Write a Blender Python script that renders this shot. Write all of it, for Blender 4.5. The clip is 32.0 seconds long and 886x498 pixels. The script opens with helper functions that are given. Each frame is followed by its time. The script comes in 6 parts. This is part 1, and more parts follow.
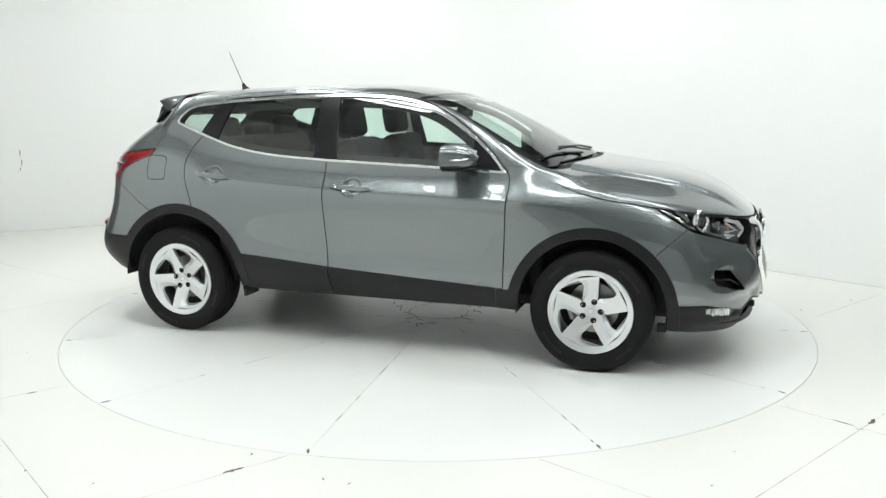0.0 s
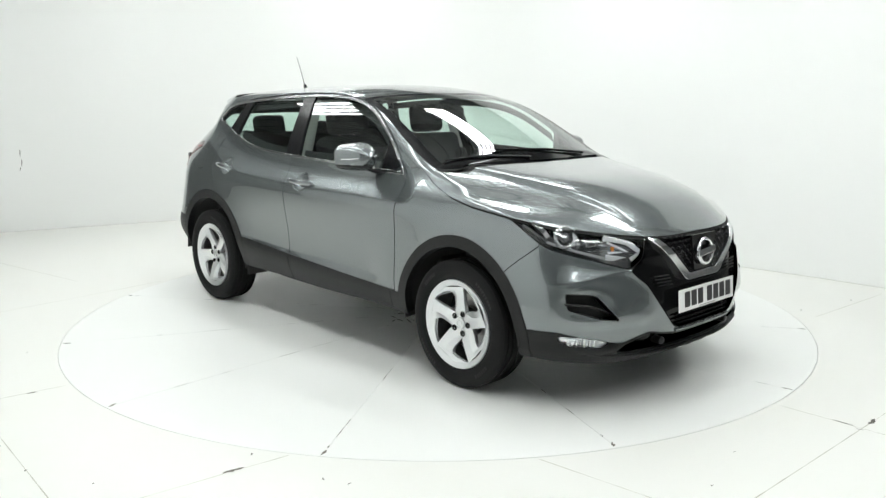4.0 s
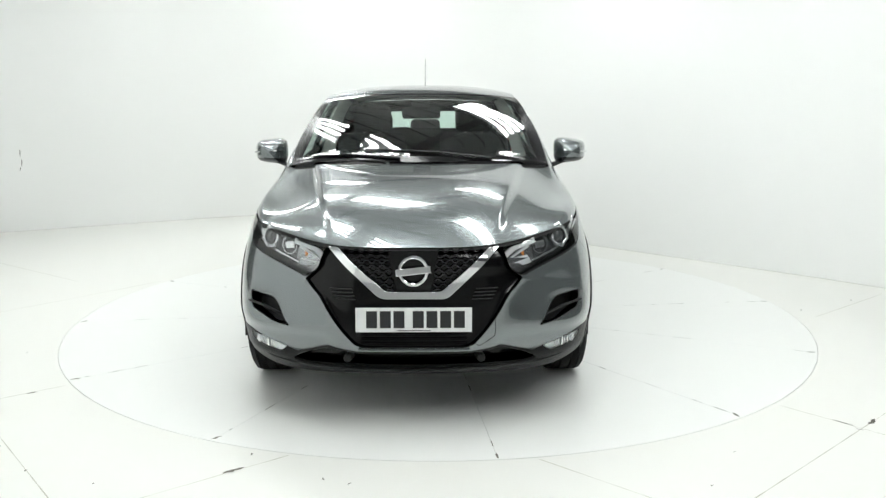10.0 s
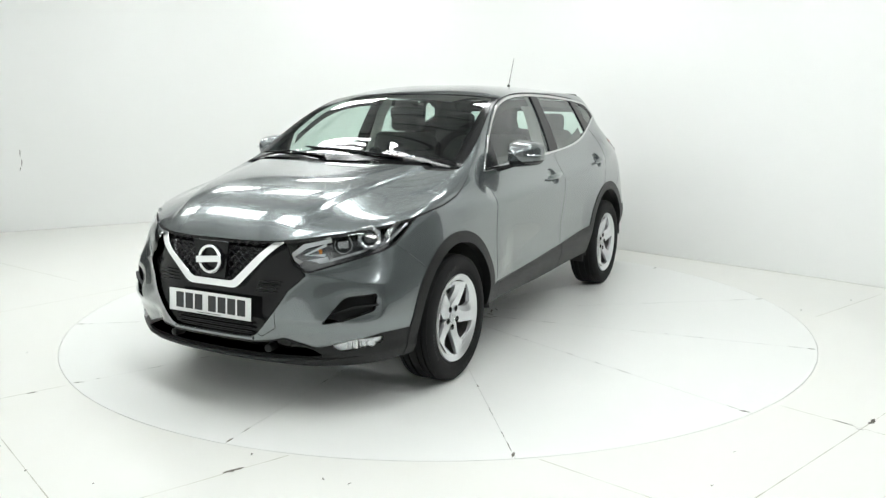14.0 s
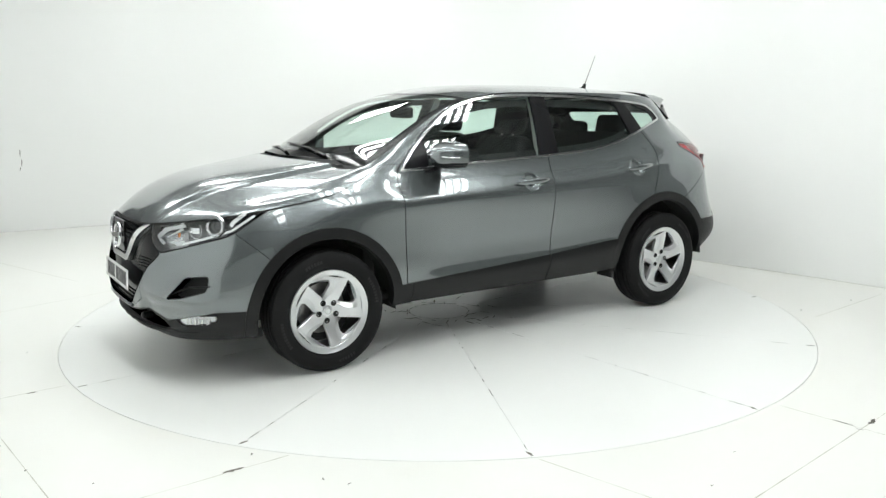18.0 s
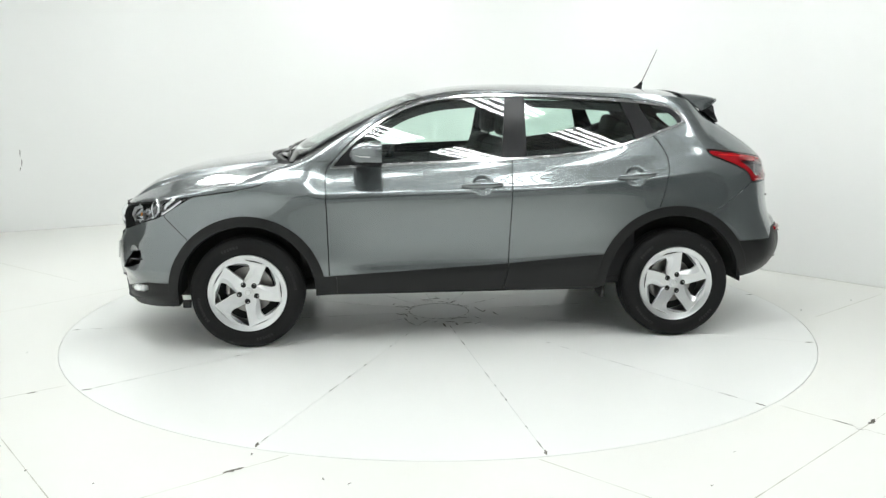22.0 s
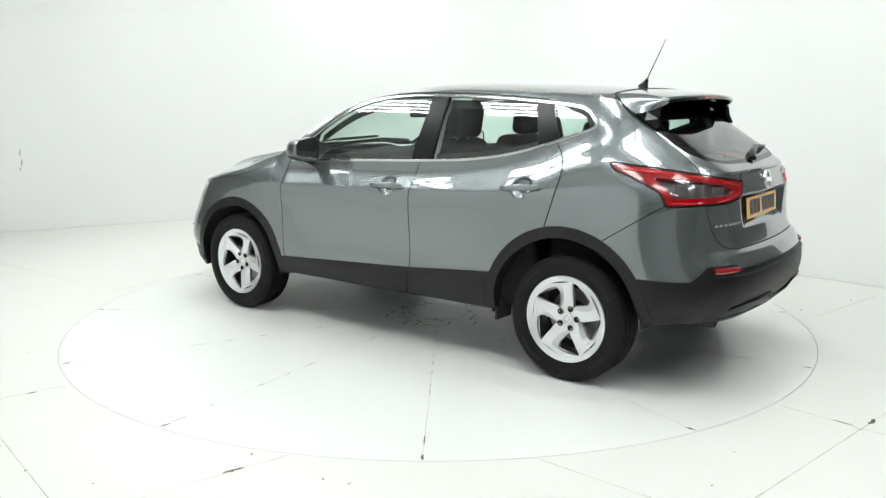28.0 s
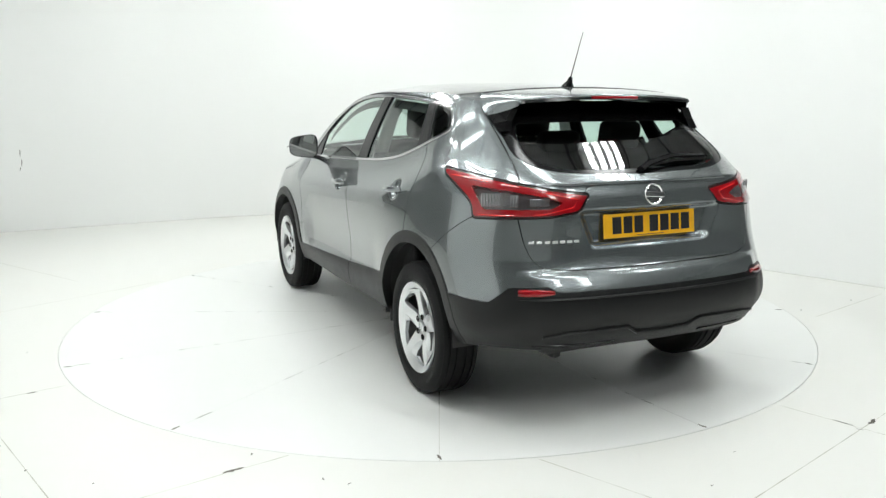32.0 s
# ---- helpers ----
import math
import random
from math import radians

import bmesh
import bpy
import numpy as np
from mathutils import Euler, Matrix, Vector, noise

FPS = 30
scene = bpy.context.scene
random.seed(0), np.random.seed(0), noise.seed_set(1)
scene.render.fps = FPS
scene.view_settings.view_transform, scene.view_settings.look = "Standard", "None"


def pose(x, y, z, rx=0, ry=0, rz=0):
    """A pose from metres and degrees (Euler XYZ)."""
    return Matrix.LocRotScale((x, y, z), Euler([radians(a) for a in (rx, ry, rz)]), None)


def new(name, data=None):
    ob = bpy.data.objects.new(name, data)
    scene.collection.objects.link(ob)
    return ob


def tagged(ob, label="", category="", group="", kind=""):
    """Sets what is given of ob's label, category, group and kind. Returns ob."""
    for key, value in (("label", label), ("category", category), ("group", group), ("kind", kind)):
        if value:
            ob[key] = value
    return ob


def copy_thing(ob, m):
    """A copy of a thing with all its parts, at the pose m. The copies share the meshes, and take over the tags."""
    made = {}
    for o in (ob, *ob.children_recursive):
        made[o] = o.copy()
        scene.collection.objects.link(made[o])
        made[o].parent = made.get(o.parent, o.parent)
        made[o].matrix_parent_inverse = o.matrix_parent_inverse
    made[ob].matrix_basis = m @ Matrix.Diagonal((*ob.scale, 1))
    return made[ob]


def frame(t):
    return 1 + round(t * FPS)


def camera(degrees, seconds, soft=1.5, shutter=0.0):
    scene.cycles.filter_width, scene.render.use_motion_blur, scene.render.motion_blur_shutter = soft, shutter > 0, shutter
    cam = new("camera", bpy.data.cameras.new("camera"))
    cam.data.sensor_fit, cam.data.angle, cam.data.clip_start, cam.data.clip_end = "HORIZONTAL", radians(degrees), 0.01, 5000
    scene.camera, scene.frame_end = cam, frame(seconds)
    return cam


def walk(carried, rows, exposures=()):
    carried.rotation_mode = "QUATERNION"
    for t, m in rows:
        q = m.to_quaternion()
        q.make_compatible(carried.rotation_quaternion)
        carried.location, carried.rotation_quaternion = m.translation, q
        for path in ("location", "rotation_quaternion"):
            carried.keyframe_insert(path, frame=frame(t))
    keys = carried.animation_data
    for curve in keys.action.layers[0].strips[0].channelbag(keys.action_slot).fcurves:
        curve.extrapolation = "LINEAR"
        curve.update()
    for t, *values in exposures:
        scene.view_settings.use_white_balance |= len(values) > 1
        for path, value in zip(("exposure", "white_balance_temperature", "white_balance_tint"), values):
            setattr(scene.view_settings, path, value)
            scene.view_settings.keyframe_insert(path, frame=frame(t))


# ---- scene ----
# ---------------- camera, world, light ----------------
SECONDS = 32.0
EYE = (0.0, -5.675, 1.491)
CAM_POSE = pose(*EYE, 79.586, 0.125, -0.332)
cam = camera(56.66, SECONDS, soft=1.35)
walk(cam, [(0.0, CAM_POSE), (SECONDS, CAM_POSE)])
scene.view_settings.exposure = 0.0

world = bpy.data.worlds.new("hall_air")
scene.world = world
world.use_nodes = True
world.node_tree.nodes["Background"].inputs["Color"].default_value = (0.92, 1.0, 0.96, 1)
world.node_tree.nodes["Background"].inputs["Strength"].default_value = 0.05

TURN_START, TURN_RATE = -19.235, -7.08       # degrees, degrees per second
CAR_X, CAR_Y = -0.105, -0.111                # the car's middle on the turntable
TABLE_R = 2.461


# ---------------- materials ----------------
def material(name, color, rough=0.5, metal=0.0, coat=0.0, coat_rough=0.03, grain=0.0, grain_scale=40.0, bump=0.0, bump_scale=200.0,
             stain=0.0, stain_scale=2.0, stain_color=(0.2, 0.18, 0.14), spec=0.5):
    m = bpy.data.materials.new(name)
    m.use_nodes = True
    nt = m.node_tree
    b = nt.nodes["Principled BSDF"]
    b.inputs["Base Color"].default_value = (*color, 1)
    b.inputs["Roughness"].default_value = rough
    b.inputs["Metallic"].default_value = metal
    b.inputs["Coat Weight"].default_value = coat
    b.inputs["Coat Roughness"].default_value = coat_rough
    b.inputs["Specular IOR Level"].default_value = spec
    tc = nt.nodes.new("ShaderNodeTexCoord")
    last = None
    if grain or stain:
        last = nt.nodes.new("ShaderNodeRGB").outputs[0]
        last.default_value = (*color, 1)
    if grain:
        n = nt.nodes.new("ShaderNodeTexNoise")
        n.inputs["Scale"].default_value = grain_scale
        n.inputs["Detail"].default_value = 5
        nt.links.new(tc.outputs["Object"], n.inputs["Vector"])
        mr = nt.nodes.new("ShaderNodeMapRange")
        mr.inputs["To Min"].default_value, mr.inputs["To Max"].default_value = 1 - grain, 1 + grain
        nt.links.new(n.outputs["Fac"], mr.inputs["Value"])
        mx = nt.nodes.new("ShaderNodeMix")
        mx.data_type, mx.blend_type = "RGBA", "MULTIPLY"
        mx.inputs["Factor"].default_value = 1
        nt.links.new(last, mx.inputs[6])
        nt.links.new(mr.outputs["Result"], mx.inputs[7])
        last = mx.outputs[2]
        rr = nt.nodes.new("ShaderNodeMapRange")
        rr.inputs["To Min"].default_value, rr.inputs["To Max"].default_value = max(rough - 0.06, 0.02), min(rough + 0.06, 1)
        nt.links.new(n.outputs["Fac"], rr.inputs["Value"])
        nt.links.new(rr.outputs["Result"], b.inputs["Roughness"])
    if stain:
        n = nt.nodes.new("ShaderNodeTexNoise")
        n.inputs["Scale"].default_value = stain_scale
        n.inputs["Detail"].default_value = 8
        n.inputs["Roughness"].default_value = 0.65
        nt.links.new(tc.outputs["Object"], n.inputs["Vector"])
        mr = nt.nodes.new("ShaderNodeMapRange")
        mr.inputs["From Min"].default_value, mr.inputs["From Max"].default_value = 0.5, 0.75
        mr.inputs["To Min"].default_value, mr.inputs["To Max"].default_value = 0.0, stain
        nt.links.new(n.outputs["Fac"], mr.inputs["Value"])
        mx = nt.nodes.new("ShaderNodeMix")
        mx.data_type = "RGBA"
        nt.links.new(mr.outputs["Result"], mx.inputs["Factor"])
        nt.links.new(last, mx.inputs[6])
        mx.inputs[7].default_value = (*stain_color, 1)
        last = mx.outputs[2]
    if last is not None:
        nt.links.new(last, b.inputs["Base Color"])
    if bump:
        n = nt.nodes.new("ShaderNodeTexNoise")
        n.inputs["Scale"].default_value = bump_scale
        n.inputs["Detail"].default_value = 3
        nt.links.new(tc.outputs["Object"], n.inputs["Vector"])
        bp = nt.nodes.new("ShaderNodeBump")
        bp.inputs["Strength"].default_value = bump
        bp.inputs["Distance"].default_value = 0.002
        nt.links.new(n.outputs["Fac"], bp.inputs["Height"])
        nt.links.new(bp.outputs["Normal"], b.inputs["Normal"])
    return m


def glass(name, tint, gloss=1.0, base=0.075):
    """A thin pane: tinted see-through with a mirror sheen that grows at a slant."""
    m = bpy.data.materials.new(name)
    m.use_nodes = True
    nt = m.node_tree
    nt.nodes.remove(nt.nodes["Principled BSDF"])
    tr = nt.nodes.new("ShaderNodeBsdfTransparent")
    tr.inputs["Color"].default_value = (*tint, 1)
    gl = nt.nodes.new("ShaderNodeBsdfGlossy")
    gl.inputs["Roughness"].default_value = 0.01
    gl.inputs["Color"].default_value = (gloss, gloss, gloss, 1)
    lw = nt.nodes.new("ShaderNodeLayerWeight")
    lw.inputs["Blend"].default_value = 0.5
    pw = nt.nodes.new("ShaderNodeMath")
    pw.operation = "POWER"
    pw.inputs[1].default_value = 4.6
    nt.links.new(lw.outputs["Facing"], pw.inputs[0])
    fr = nt.nodes.new("ShaderNodeMapRange")
    fr.inputs["To Min"].default_value, fr.inputs["To Max"].default_value = base, 0.96
    nt.links.new(pw.outputs[0], fr.inputs["Value"])
    mx = nt.nodes.new("ShaderNodeMixShader")
    nt.links.new(fr.outputs["Result"], mx.inputs["Fac"])
    nt.links.new(tr.outputs["BSDF"], mx.inputs[1])
    nt.links.new(gl.outputs["BSDF"], mx.inputs[2])
    nt.links.new(mx.outputs["Shader"], nt.nodes["Material Output"].inputs["Surface"])
    return m


def glow(name, color, strength):
    m = bpy.data.materials.new(name)
    m.use_nodes = True
    nt = m.node_tree
    nt.nodes.remove(nt.nodes["Principled BSDF"])
    e = nt.nodes.new("ShaderNodeEmission")
    e.inputs["Color"].default_value = (*color, 1)
    e.inputs["Strength"].default_value = strength
    nt.links.new(e.outputs["Emission"], nt.nodes["Material Output"].inputs["Surface"])
    return m


def car_paint():
    """Metallic grey under a clear coat, with fine flake."""
    m = material("metallic_grey_paint", (0.178, 0.199, 0.205), rough=0.27, metal=0.70, coat=1.0, coat_rough=0.003)
    m.node_tree.nodes["Principled BSDF"].inputs["Coat IOR"].default_value = 1.68
    nt = m.node_tree
    b = nt.nodes["Principled BSDF"]
    tc = nt.nodes["Texture Coordinate"]
    v = nt.nodes.new("ShaderNodeTexVoronoi")
    v.inputs["Scale"].default_value = 1400
    nt.links.new(tc.outputs["Object"], v.inputs["Vector"])
    mr = nt.nodes.new("ShaderNodeMapRange")
    mr.inputs["To Min"].default_value, mr.inputs["To Max"].default_value = 0.95, 1.05
    nt.links.new(v.outputs["Color"], mr.inputs["Value"])
    mx = nt.nodes.new("ShaderNodeMix")
    mx.data_type, mx.blend_type = "RGBA", "MULTIPLY"
    mx.inputs["Factor"].default_value = 1
    mx.inputs[6].default_value = (0.178, 0.199, 0.205, 1)
    nt.links.new(mr.outputs["Result"], mx.inputs[7])
    nt.links.new(mx.outputs[2], b.inputs["Base Color"])
    n = nt.nodes.new("ShaderNodeTexNoise")
    n.inputs["Scale"].default_value = 260
    nt.links.new(tc.outputs["Object"], n.inputs["Vector"])
    bp = nt.nodes.new("ShaderNodeBump")
    bp.inputs["Strength"].default_value = 0.004
    bp.inputs["Distance"].default_value = 0.001
    nt.links.new(n.outputs["Fac"], bp.inputs["Height"])
    nt.links.new(bp.outputs["Normal"], b.inputs["Coat Normal"])
    return m


PAINT = car_paint()
CLADDING = material("black_textured_plastic", (0.0065, 0.0068, 0.007), rough=0.40, spec=0.34, bump=0.25, bump_scale=900, grain=0.12, grain_scale=6)
GLOSS_BLACK = material("gloss_black_plastic", (0.006, 0.006, 0.0065), rough=0.12, spec=0.25)
SATIN_BLACK = material("satin_black_film", (0.010, 0.010, 0.011), rough=0.25, spec=0.25)
SEAL = material("black_rubber_seal", (0.008, 0.008, 0.008), rough=0.7)
CHROME = material("chrome", (0.90, 0.91, 0.92), rough=0.09, metal=1.0)
SATIN_CHROME = material("satin_chrome", (0.78, 0.79, 0.80), rough=0.16, metal=1.0)
ALLOY = material("silver_alloy_paint", (0.74, 0.75, 0.76), rough=0.34, metal=0.80, coat=0.7, coat_rough=0.08, grain=0.03, grain_scale=30)
STEEL = material("brushed_brake_steel", (0.36, 0.35, 0.34), rough=0.35, metal=1.0, grain=0.15, grain_scale=60)
TYRE = material("tyre_rubber", (0.0075, 0.0075, 0.0077), rough=0.68, spec=0.22, grain=0.2, grain_scale=25, bump=0.2, bump_scale=300)
TRIM = material("dark_cabin_fabric", (0.010, 0.010, 0.011), rough=0.85, grain=0.25, grain_scale=120, bump=0.4, bump_scale=400)
TRIM_GREY = material("grey_cabin_plastic", (0.05, 0.05, 0.05), rough=0.6, bump=0.2, bump_scale=500)
TRIM_LIGHT = material("pale_headliner_fabric", (0.42, 0.42, 0.40), rough=0.9, grain=0.06, grain_scale=200)
UNDER = material("dark_underbody", (0.03, 0.03, 0.03), rough=0.8, grain=0.3, grain_scale=8)
WALL_DUST = material("pale_joint_dust", (0.66, 0.66, 0.62), rough=0.9, grain=0.15, grain_scale=7)
CLEAR_FOG = material("clear_fog_reflector", (0.85, 0.86, 0.87), rough=0.28, metal=0.75)
LAMP_DARK = material("grey_lamp_housing", (0.16, 0.163, 0.168), rough=0.22, metal=0.8)
REFLECTOR = material("lamp_reflector", (0.82, 0.83, 0.84), rough=0.30, metal=0.45)
REFL_GREY = material("grey_lamp_reflector", (0.40, 0.40, 0.41), rough=0.25, metal=0.85)
BRIGHT_TRIM = material("bright_window_trim", (0.62, 0.62, 0.62), rough=0.12, metal=1.0)
LENS_RED = material("red_lamp_lens", (0.27, 0.004, 0.008), rough=0.16, coat=0.5)
RED_DEEP = material("deep_red_reflector", (0.035, 0.003, 0.004), rough=0.15, coat=0.6)
AMBER = material("amber_reflector", (0.75, 0.25, 0.04), rough=0.2, coat=0.6)
PLATE_WHITE = material("white_plate_plastic", (0.82, 0.83, 0.83), rough=0.25, coat=0.5)
PLATE_YELLOW = material("yellow_plate_plastic", (0.80, 0.42, 0.02), rough=0.25, coat=0.5)
INK = material("black_plate_ink", (0.015, 0.015, 0.017), rough=0.4)
GLASS_FRONT = glass("clear_green_glass", (0.86, 0.965, 0.92))
GLASS_SIDE = glass("side_green_glass", (0.85, 0.965, 0.915))
GLASS_REAR = glass("rear_tinted_glass", (0.80, 0.93, 0.875))
LENS = glass("clear_lamp_cover", (0.95, 0.96, 0.97), base=0.06)
MIRROR = material("mirror_glass", (0.9, 0.9, 0.9), rough=0.01, metal=1.0)
WHITE_FLOOR = material("white_painted_floor", (0.775, 0.775, 0.742), rough=0.42, grain=0.015, grain_scale=3, stain=0.10, stain_scale=1.3,
                       stain_color=(0.74, 0.70, 0.58), bump=0.04, bump_scale=60)
TABLE_WHITE = material("white_painted_turntable", (0.800, 0.808, 0.788), rough=0.31, grain=0.015, grain_scale=3, stain=0.03, stain_scale=1.6,
                       stain_color=(0.72, 0.70, 0.62), bump=0.04, bump_scale=60)
WHITE_WALL = material("white_painted_cove_wall", (0.790, 0.796, 0.785), rough=0.7, grain=0.012, grain_scale=0.8, bump=0.05, bump_scale=30)
DIRT = material("dark_joint_dirt", (0.10, 0.095, 0.08), rough=0.9, grain=0.6, grain_scale=14)
CRACK = material("chipped_paint", (0.16, 0.15, 0.13), rough=0.9, grain=0.5, grain_scale=30)
FINE = material("fine_joint_dirt", (0.50, 0.49, 0.43), rough=0.9, grain=0.5, grain_scale=9)
CEILING_DARK = material("grey_ceiling_board", (0.40, 0.405, 0.405), rough=0.6, grain=0.15, grain_scale=1.2)
HALL_WHITE = material("pale_hall_wall", (0.42, 0.425, 0.42), rough=0.8, grain=0.08, grain_scale=0.7)
HALL_GREY = material("grey_hall_wall", (0.16, 0.165, 0.165), rough=0.8, grain=0.1, grain_scale=0.7)
HALL_MID = material("mid_grey_hall_wall", (0.15, 0.153, 0.152), rough=0.8, grain=0.1, grain_scale=0.7)
HALL_DARK = material("dark_hall_surface", (0.03, 0.031, 0.032), rough=0.9, grain=0.2, grain_scale=0.6)
FIXTURE = material("grey_lamp_rail", (0.10, 0.10, 0.10), rough=0.6, grain=0.1, grain_scale=8)
TUBE = glow("fluorescent_tube", (0.962, 1.0, 0.984), 24.6)


# ---------------- mesh helpers ----------------
def mesh_object(name, verts, faces, mat, parent=None, label="", smooth=True, normals=None):
    me = bpy.data.meshes.new(name)
    me.from_pydata([tuple(v) for v in verts], [], faces)
    me.materials.append(mat)
    if smooth:
        me.polygons.foreach_set("use_smooth", [True] * len(me.polygons))
    me.update()
    if normals is not None:
        me.normals_split_custom_set_from_vertices([tuple(n) for n in normals])
    ob = new(name, me)
    if parent is not None:
        ob.parent = parent
    if label:
        ob["label"] = label
    return ob


def part(name, bm, mat, parent=None, label="", smooth=False):
    """Link a bmesh as one mesh object under a thing or a part."""
    bmesh.ops.recalc_face_normals(bm, faces=bm.faces)
    me = bpy.data.meshes.new(name)
    bm.to_mesh(me)
    bm.free()
    me.materials.append(mat)
    if smooth:
        me.polygons.foreach_set("use_smooth", [True] * len(me.polygons))
        me.set_sharp_from_angle(angle=radians(38))
    ob = new(name, me)
    if parent is not None:
        ob.parent = parent
    if label:
        ob["label"] = label
    return ob


def box(bm, cx, cy, cz, sx, sy, sz, bevel=0.0, m=None, seg=2):
    r = bmesh.ops.create_cube(bm, size=1.0)
    vs = r["verts"]
    bmesh.ops.scale(bm, vec=(sx, sy, sz), verts=vs)
    if bevel:
        es = list({e for v in vs for e in v.link_edges})
        rb = bmesh.ops.bevel(bm, geom=es, offset=bevel, segments=seg, affect="EDGES", profile=0.5)
        vs = list({v for f in rb["faces"] for v in f.verts} | {v for v in vs if v.is_valid})
    bmesh.ops.translate(bm, vec=(cx, cy, cz), verts=vs)
    if m is not None:
        bmesh.ops.transform(bm, matrix=m, verts=vs)
    return vs


def lathe(profile, segs, axis="y"):
    """Spin (radius, along) points round an axis into verts and faces."""
    vs, fs = [], []
    n = len(profile)
    for i in range(segs):
        a = 2 * math.pi * i / segs
        for r, h in profile:
            vs.append((r * math.cos(a), h, r * math.sin(a)) if axis == "y" else (r * math.cos(a), r * math.sin(a), h))
    for i in range(segs):
        k = (i + 1) % segs
        for j in range(n - 1):
            fs.append((i * n + j, i * n + j + 1, k * n + j + 1, k * n + j))
    return vs, fs


def lathe_part(name, profile, segs, mat, parent, axis="y", label="", at=(0, 0, 0), sharp=35):
    vs, fs = lathe(profile, segs, axis)
    bm = bmesh.new()
    bv = [bm.verts.new((v[0] + at[0], v[1] + at[1], v[2] + at[2])) for v in vs]
    for f in fs:
        bm.faces.new([bv[i] for i in f])
    bmesh.ops.remove_doubles(bm, verts=bm.verts, dist=1e-5)
    return part(name, bm, mat, parent, label, smooth=True)


def sweep(points, radius, segs=8, closed=False, flat=1.0, up=(0, 0, 1)):
    """Verts and faces of a bar of round or flattened section along points."""
    pts = [Vector(p) for p in points]
    vs, fs = [], []
    n = len(pts)
    for i, p in enumerate(pts):
        a = pts[(i - 1) % n] if (i or closed) else p
        b = pts[(i + 1) % n] if (i < n - 1 or closed) else p
        d = (b - a).normalized()
        s = d.cross(Vector(up))
        s = s.normalized() if s.length > 1e-6 else Vector((1, 0, 0))
        w = s.cross(d).normalized()
        r = radius[i] if isinstance(radius, (list, tuple)) else radius
        for k in range(segs):
            q = 2 * math.pi * k / segs
            vs.append(p + s * (r * math.cos(q)) + w * (r * flat * math.sin(q)))
    for i in range(n if closed else n - 1):
        j = (i + 1) % n
        for k in range(segs):
            l = (k + 1) % segs
            fs.append((i * segs + k, i * segs + l, j * segs + l, j * segs + k))
    if not closed:
        fs.append(tuple(range(segs)))
        fs.append(tuple((n - 1) * segs + k for k in range(segs)))
    return vs, fs


def bar(name, points, radius, mat, parent, label="", segs=8, closed=False, flat=1.0, up=(0, 0, 1)):
    vs, fs = sweep(points, radius, segs, closed, flat, up)
    bm = bmesh.new()
    bv = [bm.verts.new(v) for v in vs]
    for f in fs:
        bm.faces.new([bv[i] for i in f])
    return part(name, bm, mat, parent, label, smooth=True)


def empty(name, label="", category="", group="", kind=""):
    return tagged(new(name), label, category, group, kind)


# ---------------- the studio ----------------
def wall_line():
    """Plan of the white cove: straight walls that meet in wide curves, from the camera's left round the back to its right."""
    pts = [Vector((-5.25, 3.39, 0)), Vector((-1.35, 5.5, 0)), Vector((3.2, 1.02, 0)), Vector((3.95, 0.19, 0))]
    radii = [0, 1.8, 0, 0]
    out = []
    for i, p in enumerate(pts):
        if not radii[i]:
            out.append(p)
            continue
        a, b = pts[i - 1], pts[i + 1]
        p0, p2 = p + (a - p).normalized() * radii[i], p + (b - p).normalized() * radii[i]
        for k in range(13):
            t = k / 12
            out.append(p0 * (1 - t) ** 2 + p * 2 * t * (1 - t) + p2 * t ** 2)
    return out


ROW_U, ROW_V = Vector((0.7071, -0.7071, 0)), Vector((0.7071, 0.7071, 0))      # along the light rows, and across them
WALL_H = 3.3
CEIL_H = 3.95


